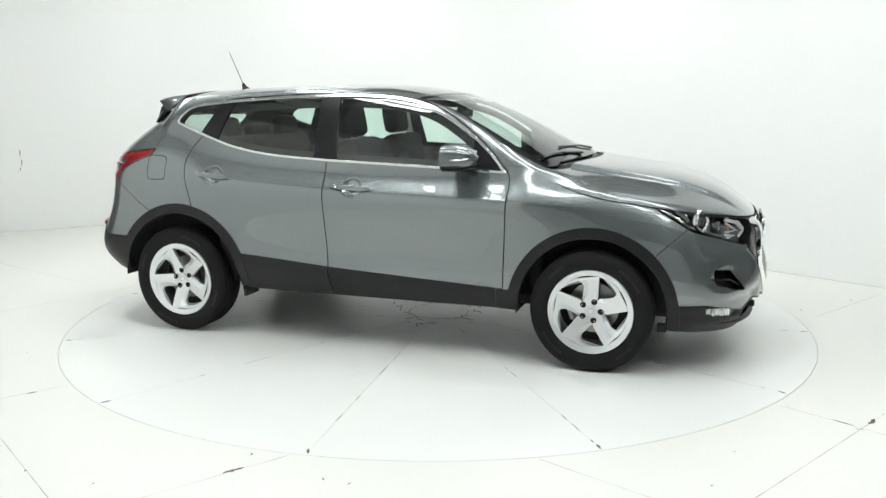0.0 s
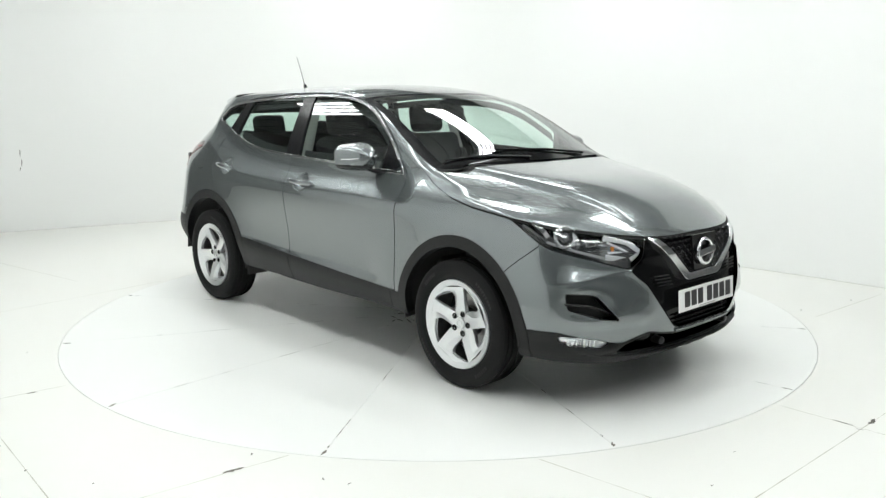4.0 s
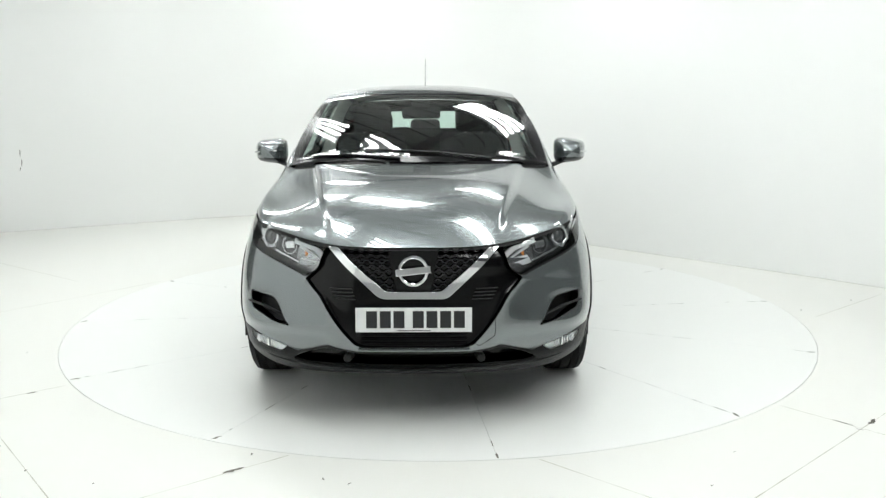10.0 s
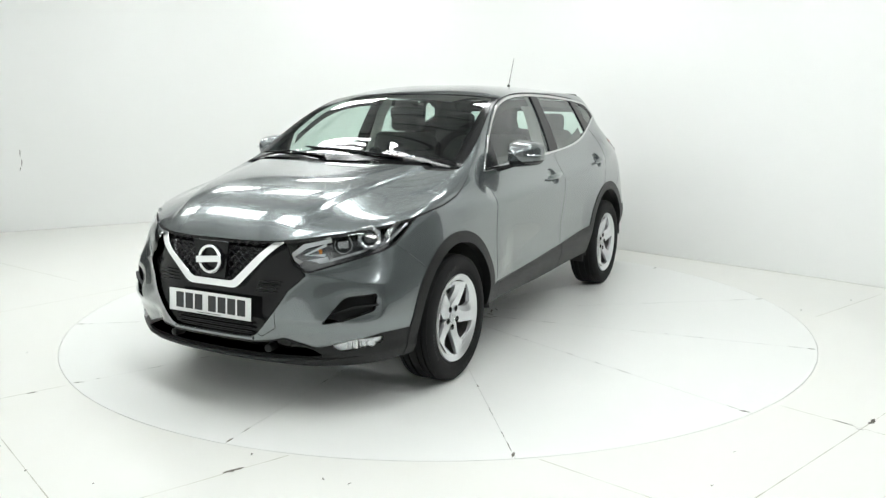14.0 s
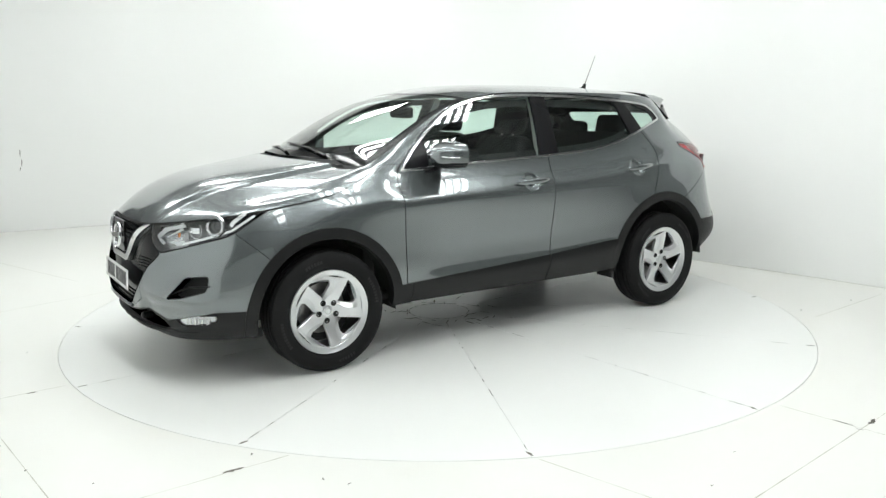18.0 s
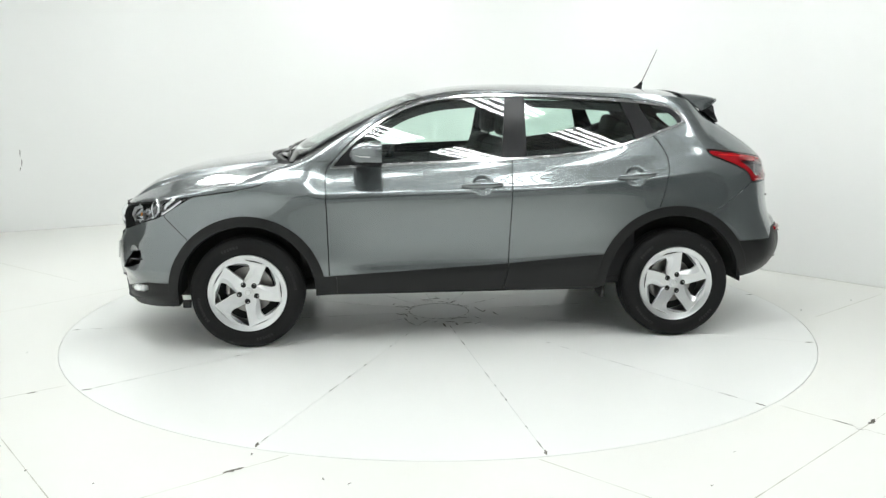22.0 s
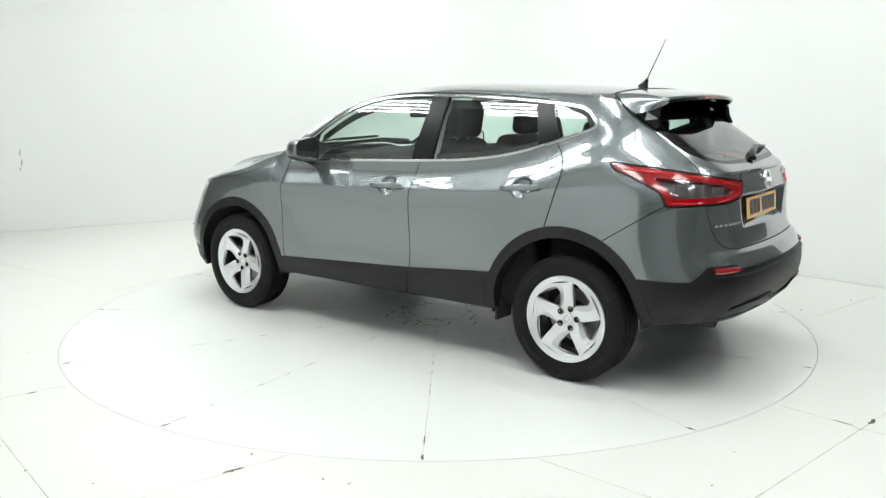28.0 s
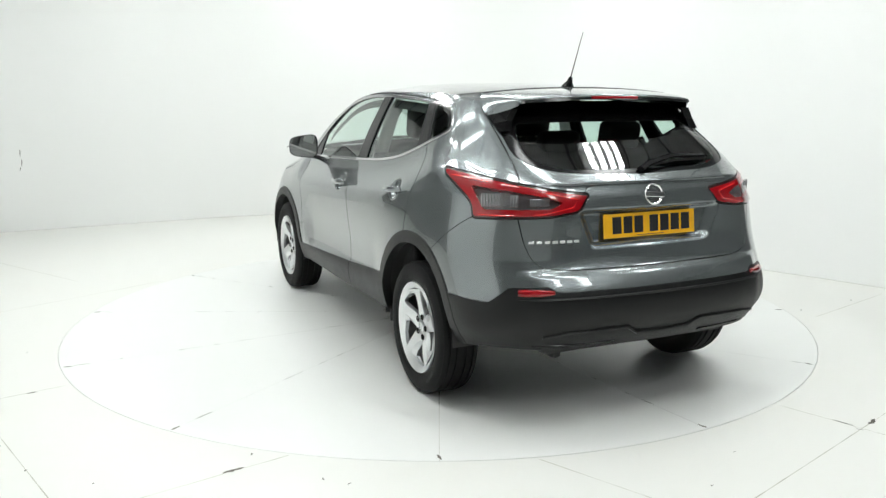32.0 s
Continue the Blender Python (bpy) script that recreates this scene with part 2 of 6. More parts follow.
def build_studio():
    line = wall_line()
    n = len(line)
    normals = []
    for i in range(n):
        d = (line[min(i + 1, n - 1)] - line[max(i - 1, 0)]).normalized()
        normals.append(Vector((-d.y, d.x, 0)))       # outward is to the left of the way
    vs, fs = [], []
    for i in range(n):
        for off, z in ((0, 0.0), (0, WALL_H), (0.12, WALL_H), (0.12, 0.0)):
            p = line[i] + normals[i] * off
            vs.append((p.x, p.y, z))
    for i in range(n - 1):
        for k in range(4):
            a, b = i * 4 + k, i * 4 + (k + 1) % 4
            fs.append((a, b, b + 4, a + 4))
    fs += [(0, 1, 2, 3), tuple((n - 1) * 4 + k for k in range(4))]
    bm = bmesh.new()
    bv = [bm.verts.new(v) for v in vs]
    for f in fs:
        bm.faces.new([bv[i] for i in f])
    w = part("wall_cove", bm, WHITE_WALL, smooth=True)
    tagged(w, "white painted curved studio wall behind the turntable", "wall", kind="structure")
    # a thin stained joint where the wall meets the floor
    vs, fs = [], []
    for i in range(n):
        p, q = line[i] - normals[i] * 0.004, line[i] - normals[i] * 0.016
        vs += [(p.x, p.y, 0.004), (q.x, q.y, 0.0015)]
    for i in range(n - 1):
        fs.append((2 * i, 2 * i + 1, 2 * i + 3, 2 * i + 2))
    tagged(mesh_object("trim_wall_joint", vs, fs, WALL_DUST), "dusty joint between white wall and floor", "joint", kind="structure")

    # floor: one sheet with a round hole for the turntable
    segs = 160
    vs, fs = [], []
    rings = [(TABLE_R + 0.0026, -0.06), (TABLE_R + 0.0026, -0.002), (TABLE_R + 0.0036, 0.0), (3.4, 0.0), (5.0, 0.0), (9.0, 0.0), (16.0, 0.0)]
    for r, z in rings:
        for i in range(segs):
            a = 2 * math.pi * i / segs
            vs.append((r * math.cos(a), r * math.sin(a), z))
    for j in range(len(rings) - 1):
        for i in range(segs):
            k = (i + 1) % segs
            fs.append((j * segs + i, (j + 1) * segs + i, (j + 1) * segs + k, j * segs + k))
    tagged(mesh_object("floor", vs, fs, WHITE_FLOOR, smooth=False), "white painted board floor with dirty joints", "floor", kind="structure")
    v2, f2 = lathe([(0.0, -0.061), (TABLE_R + 0.02, -0.061)], 96, "z")
    tagged(mesh_object("floor_pit", v2, f2, UNDER, smooth=False), "dark pit below the turntable", "pit", kind="structure")

    # unseen hall wall behind the camera, added for reflections: pale, dark above and right
    bm = bmesh.new()
    box(bm, -2.2, -7.6, 1.25, 11.2, 0.2, 2.5)
    tagged(part("wall_south", bm, HALL_WHITE), "unseen pale hall wall behind the camera, added to light the flank", "wall", kind="structure")
    bm = bmesh.new()
    box(bm, 5.6, -7.6, CEIL_H / 2, 4.4, 0.2, CEIL_H)
    box(bm, -2.2, -7.6, 2.5 + (CEIL_H - 2.5) / 2, 11.2, 0.2, CEIL_H - 2.5)
    tagged(part("wall_south_upper", bm, HALL_DARK), "unseen dark upper and right hall wall, added for dark reflections", "wall", kind="structure")
    bm = bmesh.new()
    mid = ROW_V * -4.05 + ROW_U * -1.5
    box(bm, 0, 0, 0, 7.4, 0.12, CEIL_H - 0.04, 0, pose(mid.x, mid.y, CEIL_H / 2 - 0.02, 0, 0, -45))
    tagged(part("wall_southwest", bm, WHITE_WALL), "white painted studio wall beside the camera", "wall", kind="structure")
    # unseen side walls, added with greys chosen for the flank's reflections
    bm = bmesh.new()
    box(bm, -7.9, -0.6, CEIL_H / 2, 0.2, 14.2, CEIL_H)
    tagged(part("wall_west", bm, HALL_MID), "unseen grey hall wall outside the white cove, toned for reflections", "wall", kind="structure")
    bm = bmesh.new()
    box(bm, 7.6, -0.6, CEIL_H / 2, 0.2, 14.2, CEIL_H)
    tagged(part("wall_east", bm, HALL_GREY), "unseen grey hall wall outside the white cove, toned for reflections", "wall", kind="structure")
    bm = bmesh.new()
    box(bm, 0, 6.6, CEIL_H / 2, 16, 0.2, CEIL_H)
    tagged(part("wall_north", bm, HALL_GREY), "grey hall wall behind the white cove", "wall", kind="structure")

    # boarded ceiling with dark joints, and beams across the light rows
    bm = bmesh.new()
    bm.faces.new([bm.verts.new(p) for p in ((-8, -9.4, CEIL_H), (-8, 6.7, CEIL_H), (8, 6.7, CEIL_H), (8, -9.4, CEIL_H))])
    joints = [-12.4 + 0.34 * k for k in range(69)]
    for k in joints:
        for e in (k, k + 0.028):
            bmesh.ops.bisect_plane(bm, geom=bm.verts[:] + bm.edges[:] + bm.faces[:], plane_co=ROW_V * e, plane_no=ROW_V)
    for f in bm.faces:
        d = f.calc_center_median().dot(ROW_V)
        f.material_index = 1 if any(k < d < k + 0.028 for k in joints) else 0
    c = part("ceiling", bm, CEILING_DARK)
    c.data.materials.append(HALL_DARK)
    tagged(c, "grey boarded ceiling of the hall with dark joints", "ceiling", kind="structure")
    bm = bmesh.new()
    for along in (-3.9, -0.45, 3.0):
        p = ROW_U * along
        box(bm, 0, 0, 0, 0.12, 8.6, 0.16, 0, pose(p.x, p.y, CEIL_H - 0.085, 0, 0, -45))
    tagged(part("ceiling_beams", bm, HALL_GREY), "grey steel beams under the ceiling", "beam", kind="structure")


def light_bank(tubes=4, length=1.2, pitch=0.105):
    """An open tray of bare fluorescent tubes that hangs by two rods."""
    bank = empty("light_bank", "grey frame of four bare fluorescent tubes hanging from the ceiling", "ceiling light", "fluorescent light banks")
    bm = bmesh.new()
    for y in (-length / 2 - 0.02, length / 2 + 0.02):
        box(bm, 0, y, 0.03, tubes * pitch + 0.03, 0.05, 0.06, 0.006)
    box(bm, 0, 0, 0.085, tubes * pitch + 0.02, length + 0.06, 0.03, 0.006)
    part("frame", bm, FIXTURE, bank)
    for k in range(tubes):
        x = (k - (tubes - 1) / 2) * pitch
        bm = bmesh.new()
        box(bm, x, 0, 0.022, 0.052, length, 0.040, 0.015)
        part("tube", bm, TUBE, bank)
    for y in (-length / 3, length / 3):
        bar("rod", [(0, y, 0.09), (0, y, CEIL_H - LIGHT_H)], 0.008, STEEL, bank)
    return bank


LIGHT_H = 3.47


def build_lights():
    """Rows of light banks that run parallel to the long white wall: across, then the far end of each bank along the row."""
    first = None
    # banks ending at -2.50 or beyond -4 are added to brighten the left wall
    rows = ((-2.10, (-4.30, -2.50, -0.72, 1.03, 2.76, 4.50)), (-0.67, (1.20, 3.00, 4.78)), (0.92, (1.42, 3.25)),
            (-0.27, (-4.40, -2.75, -1.12)), (1.55, (-4.20, -1.00)))
    for across, ends in rows:
        for far in ends:
            p = ROW_V * across + ROW_U * (far + 0.6)
            m = pose(p.x, p.y, LIGHT_H, 0, 0, 45)
            if first is None:
                first = light_bank()
                first.matrix_basis = m
            else:
                copy_thing(first, m)


def build_turntable():
    table = empty("turntable", "round white painted turntable of twelve wedge plates with chipped joints", "turntable")
    for k in range(12):
        a0, a1 = radians(5.8 + 30 * k), radians(5.8 + 30 * (k + 1))
        g0 = 0.0008
        vs = []
        rr = [0.214, 0.8, 1.6, TABLE_R]
        steps = 14
        for z in (0.0, -0.03):
            for r in rr:
                da = g0 / r
                for i in range(steps + 1):
                    a = a0 + da + (a1 - a0 - 2 * da) * i / steps
                    vs.append((r * math.cos(a), r * math.sin(a), z))
        w = steps + 1
        half = len(rr) * w
        fs = []
        for j in range(len(rr) - 1):
            for i in range(steps):
                fs.append((j * w + i, (j + 1) * w + i, (j + 1) * w + i + 1, j * w + i + 1))
        for i in range(steps):
            o = (len(rr) - 1) * w + i
            fs.append((o, o + half, o + half + 1, o + 1))
            fs.append((i + 1, i + 1 + half, i + half, i))
        for j in range(len(rr) - 1):
            a, b = j * w, (j + 1) * w
            fs.append((a, a + half, b + half, b))
            a, b = j * w + steps, (j + 1) * w + steps
            fs.append((b, b + half, a + half, a))
        mesh_object("plate", vs, fs, TABLE_WHITE, table, smooth=False)
    v2, f2 = lathe([(0.0, 0.0), (0.208, 0.0), (0.21, -0.002), (0.21, -0.03)], 48, "z")
    mesh_object("hub_cover", v2, f2, TABLE_WHITE, table, smooth=False)
    v2, f2 = lathe([(0.0, -0.012), (TABLE_R - 0.01, -0.012)], 96, "z")
    mesh_object("deck", v2, f2, FINE, table, smooth=False)
    # chipped and dirty patches along the joints
    rng = random.Random(5)
    vs, fs = [], []

    def chip(x, y, ang, length, width):
        n = 7
        base = len(vs)
        for i in range(n):
            t = i / (n - 1)
            half = width * (0.25 + 0.75 * math.sin(math.pi * min(max(t, 0.06), 0.94))) * rng.uniform(0.5, 1.2)
            cx, cy = x + (t - 0.5) * length * math.cos(ang), y + (t - 0.5) * length * math.sin(ang)
            o = rng.uniform(-0.3, 0.3) * width
            vs.append((cx - (half + o) * math.sin(ang), cy + (half + o) * math.cos(ang), 0.0012))
            vs.append((cx + (half - o) * math.sin(ang), cy - (half - o) * math.cos(ang), 0.0012))
        for i in range(n - 1):
            fs.append((base + 2 * i, base + 2 * i + 1, base + 2 * i + 3, base + 2 * i + 2))
    for k in range(12):
        a = radians(5.8 + 30 * k)
        for _ in range(9):
            r = rng.uniform(0.3, 2.38)
            chip(r * math.cos(a), r * math.sin(a), a, rng.uniform(0.02, 0.11), rng.uniform(0.0012, 0.0032))
        chip(2.425 * math.cos(a), 2.425 * math.sin(a), a + rng.uniform(-0.5, 0.5), 0.05, 0.008)
        for _ in range(3):
            r = rng.uniform(0.22, 0.42)
            b = a + rng.uniform(-0.5, 0.5)
            chip(r * math.cos(b), r * math.sin(b), rng.uniform(0, 3.1), rng.uniform(0.04, 0.10), rng.uniform(0.003, 0.008))
    for i in range(20):
        a = 2 * math.pi * i / 20
        chip(0.211 * math.cos(a), 0.211 * math.sin(a), a + math.pi / 2, 0.05, 0.003)
    mesh_object("chipped_paint", vs, fs, CRACK, table, smooth=False)["kind"] = "stuff"
    return table


def build_floor_joints():
    rng = random.Random(9)
    lines = [((-2.9, -1.09), (-1.35, -2.93)), ((-0.64, -2.40), (-1.75, -3.24)), ((1.0, -2.97), (2.9, -1.28)), ((1.676, -1.851), (2.3, -2.55)),
             ((-2.9, -2.24), (-1.974, -1.524)), ((0.42, -2.45), (1.0, -2.97)), ((2.6, -0.2), (3.4, 0.45)), ((-3.0, 1.0), (-4.6, 2.2)), ((-2.3, 1.0), (-3.6, -0.6))]
    vs, fs = [], []
    for (ax, ay), (bx, by) in lines:
        d = Vector((bx - ax, by - ay))
        ln = d.length
        d.normalize()
        n = max(int(ln / 0.06), 2)
        base = len(vs)
        for i in range(n + 1):
            p = Vector((ax, ay)) + d * (ln * i / n)
            h = rng.uniform(0.0008, 0.0028)
            vs += [(p.x - d.y * h, p.y + d.x * h, 0.0012), (p.x + d.y * h, p.y - d.x * h, 0.0012)]
        for i in range(n):
            fs.append((base + 2 * i, base + 2 * i + 1, base + 2 * i + 3, base + 2 * i + 2))
    tagged(mesh_object("trim_floor_joint", vs, fs, FINE, smooth=False), "thin dusty joints between floor boards", "joint", kind="structure")
    vs, fs = [], []
    spots = [(-0.84, -2.54, 0.66, 0.09, 0.010), (2.02, -2.06, 0.74, 0.08, 0.012), (-2.1, -1.63, 0.6, 0.05, 0.008), (1.88, -2.07, -0.8, 0.10, 0.006)]
    for _ in range(26):
        a, r = rng.uniform(-2.9, 0.1), rng.uniform(2.5, 3.4)
        spots.append((r * math.cos(a), r * math.sin(a), rng.uniform(0, 3), rng.uniform(0.008, 0.03), rng.uniform(0.002, 0.005)))
    for x, y, ang, ln, wd in spots:
        base, n = len(vs), 8
        for i in range(n):
            t = i / (n - 1) - 0.5
            h = wd * max(0.15, math.cos(t * 2.6)) * rng.uniform(0.5, 1.2)
            o = rng.uniform(-0.5, 0.5) * wd
            c, s = math.cos(ang), math.sin(ang)
            vs += [(x + t * ln * c - (h + o) * s, y + t * ln * s + (h + o) * c, 0.0015), (x + t * ln * c + (h - o) * s, y + t * ln * s - (h - o) * c, 0.0015)]
        for i in range(n - 1):
            fs.append((base + 2 * i, base + 2 * i + 1, base + 2 * i + 3, base + 2 * i + 2))
    # a cracked run in the wall paint
    along, out = Vector((4.4, 2.38, 0)).normalized(), Vector((0.476, -0.88, 0)).normalized() * 0.0025
    for z0, z1, dx in ((0.93, 0.85, 0.0), (0.82, 0.74, 0.012), (0.73, 0.69, -0.01)):
        base = len(vs)
        for i in range(6):
            t = i / 5
            c = Vector((-4.727, 3.674, z0 + (z1 - z0) * t)) + along * (dx + rng.uniform(-0.004, 0.004)) + out
            h = 0.0045 * math.sin(math.pi * (0.1 + 0.8 * t))
            vs += [tuple(c - along * h), tuple(c + along * h)]
        for i in range(5):
            fs.append((base + 2 * i, base + 2 * i + 1, base + 2 * i + 3, base + 2 * i + 2))
    tagged(mesh_object("chipped_floor_paint", vs, fs, DIRT, smooth=False), "dark chips in the white floor and wall paint", "chips", kind="stuff")


build_studio()
build_lights()
TABLE = build_turntable()
build_floor_joints()

# ---------------- the car: one smooth skin, cut into its panels ----------------
CAR = empty("car", "metallic grey compact crossover car with black cladding and silver alloys", "car")


def spline(knots, vals, at, closed=False):
    """Cubic spline with continuous curvature through vals (rows) at knots; closed: knots has one more entry, the way round."""
    knots, vals, at = np.asarray(knots, float), np.asarray(vals, float), np.asarray(at, float)
    n = len(vals)
    h = np.diff(knots)
    if closed:
        a = np.zeros((n, n))
        d = np.zeros((n, vals.shape[1]))
        for i in range(n):
            hp, hn = h[i - 1], h[i]
            a[i, (i - 1) % n] += hp
            a[i, i] += 2 * (hp + hn)
            a[i, (i + 1) % n] += hn
            d[i] = 6 * ((vals[(i + 1) % n] - vals[i]) / hn - (vals[i] - vals[i - 1]) / hp)
        m = np.linalg.solve(a, d)
        m, vals = np.vstack([m, m[:1]]), np.vstack([vals, vals[:1]])
    else:
        a = np.eye(n)
        d = np.zeros((n, vals.shape[1]))
        for i in range(1, n - 1):
            a[i, i - 1], a[i, i], a[i, i + 1] = h[i - 1], 2 * (h[i - 1] + h[i]), h[i]
            d[i] = 6 * ((vals[i + 1] - vals[i]) / h[i] - (vals[i] - vals[i - 1]) / h[i - 1])
        m = np.linalg.solve(a, d)
    k = np.clip(np.searchsorted(knots, at, side="right") - 1, 0, len(h) - 1)
    hk = h[k][:, None]
    b = ((at - knots[k]) / h[k])[:, None]
    a_ = 1 - b
    return a_ * vals[k] + b * vals[k + 1] + ((a_ ** 3 - a_) * m[k] + (b ** 3 - b) * m[k + 1]) * hk ** 2 / 6


# Stations round the car from the nose to the tail; each runs from the lower edge up to the ring of cowl, pillars and roof sides.
STATIONS = []


def station(*pts):
    STATIONS.append(pts)


# nose
station((2.13, 0, .235), (2.200, 0, .33), (2.208, 0, .52), (2.190, 0, .70), (2.160, 0, .825), (1.90, 0, .985), (1.50, 0, 1.078), (1.17, 0, 1.118))
station((2.10, .38, .235), (2.165, .40, .33), (2.180, .40, .52), (2.150, .40, .70), (2.105, .40, .835), (1.86, .38, .980), (1.48, .38, 1.070), (1.13, .38, 1.118))
station((2.02, .62, .240), (2.075, .63, .34), (2.075, .64, .53), (2.015, .62, .70), (1.945, .62, .865), (1.73, .585, .970), (1.42, .56, 1.052), (1.09, .56, 1.115))
# front corner, wing
station((1.86, .77, .250), (1.92, .80, .35), (1.945, .80, .55), (1.885, .775, .73), (1.79, .755, .893), (1.58, .725, .965), (1.33, .70, 1.035), (1.06, .68, 1.112))
station((1.70, .85, .270), (1.70, .88, .38), (1.700, .885, .58), (1.68, .858, .76), (1.60, .818, .922), (1.42, .79, .985), (1.22, .76, 1.05), (1.03, .735, 1.115))
station((1.323, .87, .29), (1.323, .895, .42), (1.32, .902, .62), (1.31, .885, .80), (1.27, .845, .95), (1.17, .80, 1.03), (1.07, .77, 1.085), (.97, .735, 1.135))
# doors
station((.84, .855, .318), (.84, .888, .44), (.84, .890, .62), (.84, .888, .82), (.84, .868, .97), (.83, .805, 1.085), (.79, .760, 1.18), (.76, .705, 1.25))
station((.25, .855, .318), (.25, .890, .43), (.25, .886, .62), (.25, .893, .82), (.25, .874, .98), (.25, .805, 1.10), (.27, .715, 1.32), (.29, .630, 1.472))
station((-.45, .855, .325), (-.45, .890, .46), (-.45, .891, .64), (-.45, .897, .83), (-.45, .876, 1.0), (-.45, .805, 1.125), (-.45, .718, 1.34), (-.45, .615, 1.528))
station((-1.1, .865, .335), (-1.1, .895, .48), (-1.1, .900, .66), (-1.1, .897, .85), (-1.12, .868, 1.03), (-1.13, .795, 1.19), (-1.12, .715, 1.36), (-1.1, .605, 1.515))
# rear quarter and corner
station((-1.55, .865, .35), (-1.55, .880, .48), (-1.56, .889, .66), (-1.56, .881, .85), (-1.56, .845, 1.03), (-1.54, .785, 1.18), (-1.475, .658, 1.345), (-1.42, .575, 1.485))
station((-1.83, .80, .38), (-1.88, .842, .48), (-1.865, .845, .64), (-1.83, .825, .83), (-1.82, .785, 1.02), (-1.78, .705, 1.155), (-1.605, .622, 1.325), (-1.47, .550, 1.465))
# tail
station((-2.00, .62, .385), (-2.055, .66, .48), (-2.055, .66, .64), (-2.005, .63, .80), (-1.995, .60, 1.0), (-1.925, .585, 1.142), (-1.690, .540, 1.322), (-1.505, .465, 1.465))
station((-2.07, .33, .385), (-2.135, .33, .48), (-2.135, .33, .65), (-2.06, .33, .81), (-2.045, .33, 1.02), (-1.962, .325, 1.150), (-1.730, .305, 1.325), (-1.52, .265, 1.475))
station((-2.09, 0, .385), (-2.15, 0, .48), (-2.15, 0, .65), (-2.075, 0, .81), (-2.06, 0, 1.03), (-1.972, 0, 1.152), (-1.742, 0, 1.325), (-1.525, 0, 1.480))

COLS = len(STATIONS)
NU, NV = 860, 158


def step(x):
    x = np.clip(x, 0, 1)
    return x * x * (3 - 2 * x)


def shape_skin(skin, cu, cv):
    """Pressed lines: the bonnet's raised middle, the crease under the handles and the scoop above the sills."""
    x, y, z = skin[..., 0], skin[..., 1], skin[..., 2]
    row = cv[None, :] + 0 * x
    # bonnet
    edge = np.interp(x, [1.05, 1.6, 2.2], [.60, .50, .36])
    raised = step((edge - np.abs(y)) / 0.034 + 0.5)
    on = step((row - 4.05) / 0.8) * step((x - 0.95) / 0.15)
    skin[..., 2] += 0.021 * raised * on
    # flank: signed side, window along the car
    side = np.sign(y) * (np.abs(y) > 0.5)
    line = np.interp(x, [-1.6, -1.1, -.25, .85, 1.35], [1.065, 1.005, .962, .935, .915])
    win = step((1.45 - x) / 0.4) * step((x + 1.75) / 0.4)
    d = z - line
    ridge = np.where(d > 0, np.exp(-d / 0.055), np.exp(-(d / 0.11) ** 2)) * 0.012
    # scoop: sharp lower edge that climbs to the rear, soft above
    low = np.interp(x, [-.95, -.3, .8], [.565, .525, .505])
    e = z - low
    scoop = np.where(e > 0, np.exp(-(e / 0.17) ** 2), np.exp(-(e / 0.050) ** 2)) * 0.019 * step((.80 - x) / 0.25) * step((x + 0.98) / 0.3)
    skin[..., 1] += side * (ridge * win - scoop)
    # nose: the cheek folds in under the air pockets and towards the grille
    s = np.abs(y) - x
    ahead = step((x - 1.55) / 0.25)
    under = step((.475 - z) / 0.075) * step((z - .30) / 0.06) * step((s + 1.86) / 0.12)
    pocket = np.exp(-(((s + 1.32) / 0.17) ** 2 + ((z - .535) / 0.065) ** 2) ** 2)
    fold = np.exp(-(np.abs(z - .655 + 0.10 * (s + 1.3)) / 0.022)) * step((s + 1.72) / 0.1) * step((-.95 - s) / 0.3)
    skin[..., 0] += ahead * (-0.026 * under - 0.022 * pocket + 0.006 * fold)
    # raised edge of the bumper along the grille
    v = skin.reshape(-1, 3)
    beside = polygon_distance(fillet(GRILLE), nose(v)).reshape(x.shape)
    skin[..., 0] += ahead * 0.014 * np.where(beside > 0, np.exp(-beside / 0.028), np.exp(beside / 0.02)) * step((.72 - z) / 0.05)
    # finger bowls behind the door handles
    for hx, hz in ((-0.093, 0.976), (-1.040, 1.020)):
        r = np.hypot((x - hx) * 0.86, z - hz)
        skin[..., 1] -= side * 0.030 * step((0.056 - r) / 0.020)
    # side glass: one gently bowed sheet
    out_by = polygon_distance(fillet(DLO), flank(v)).reshape(x.shape)
    for sign in (1, -1):
        m = (out_by < 0.004) & (y * sign > 0.35)
        xx, zz = x[m] + 0.3, z[m] - 1.3
        basis = np.stack([np.ones_like(xx), xx, xx ** 2, zz, zz ** 2, xx * zz], -1)
        fit = np.linalg.lstsq(basis, y[m], rcond=None)[0]
        near = (out_by < 0.205) & (y * sign > 0.35)
        xx, zz = x[near] + 0.3, z[near] - 1.3
        basis = np.stack([np.ones_like(xx), xx, xx ** 2, zz, zz ** 2, xx * zz], -1)
        w = 1 - step(out_by[near] / 0.20)
        skin[..., 1][near] += w * (basis @ fit - y[near])
    # tail: recess of the plate, ledge above it, shelf of the bumper
    behind = step((-1.62 - x) / 0.2)
    half = np.interp(z, [.80, 1.0], [.335, .415])
    recess = step((half - np.abs(y)) / 0.06) * step((z - .825) / 0.03) * step((1.000 - z) / 0.02)
    lip = np.where(z > 1.118, np.exp(-(z - 1.118) / 0.05), np.exp((z - 1.118) / 0.014)) * step((.62 - np.abs(y)) / 0.2)
    shelf = step((.745 - z) / 0.030) * step((.70 - np.abs(y)) / 0.10)
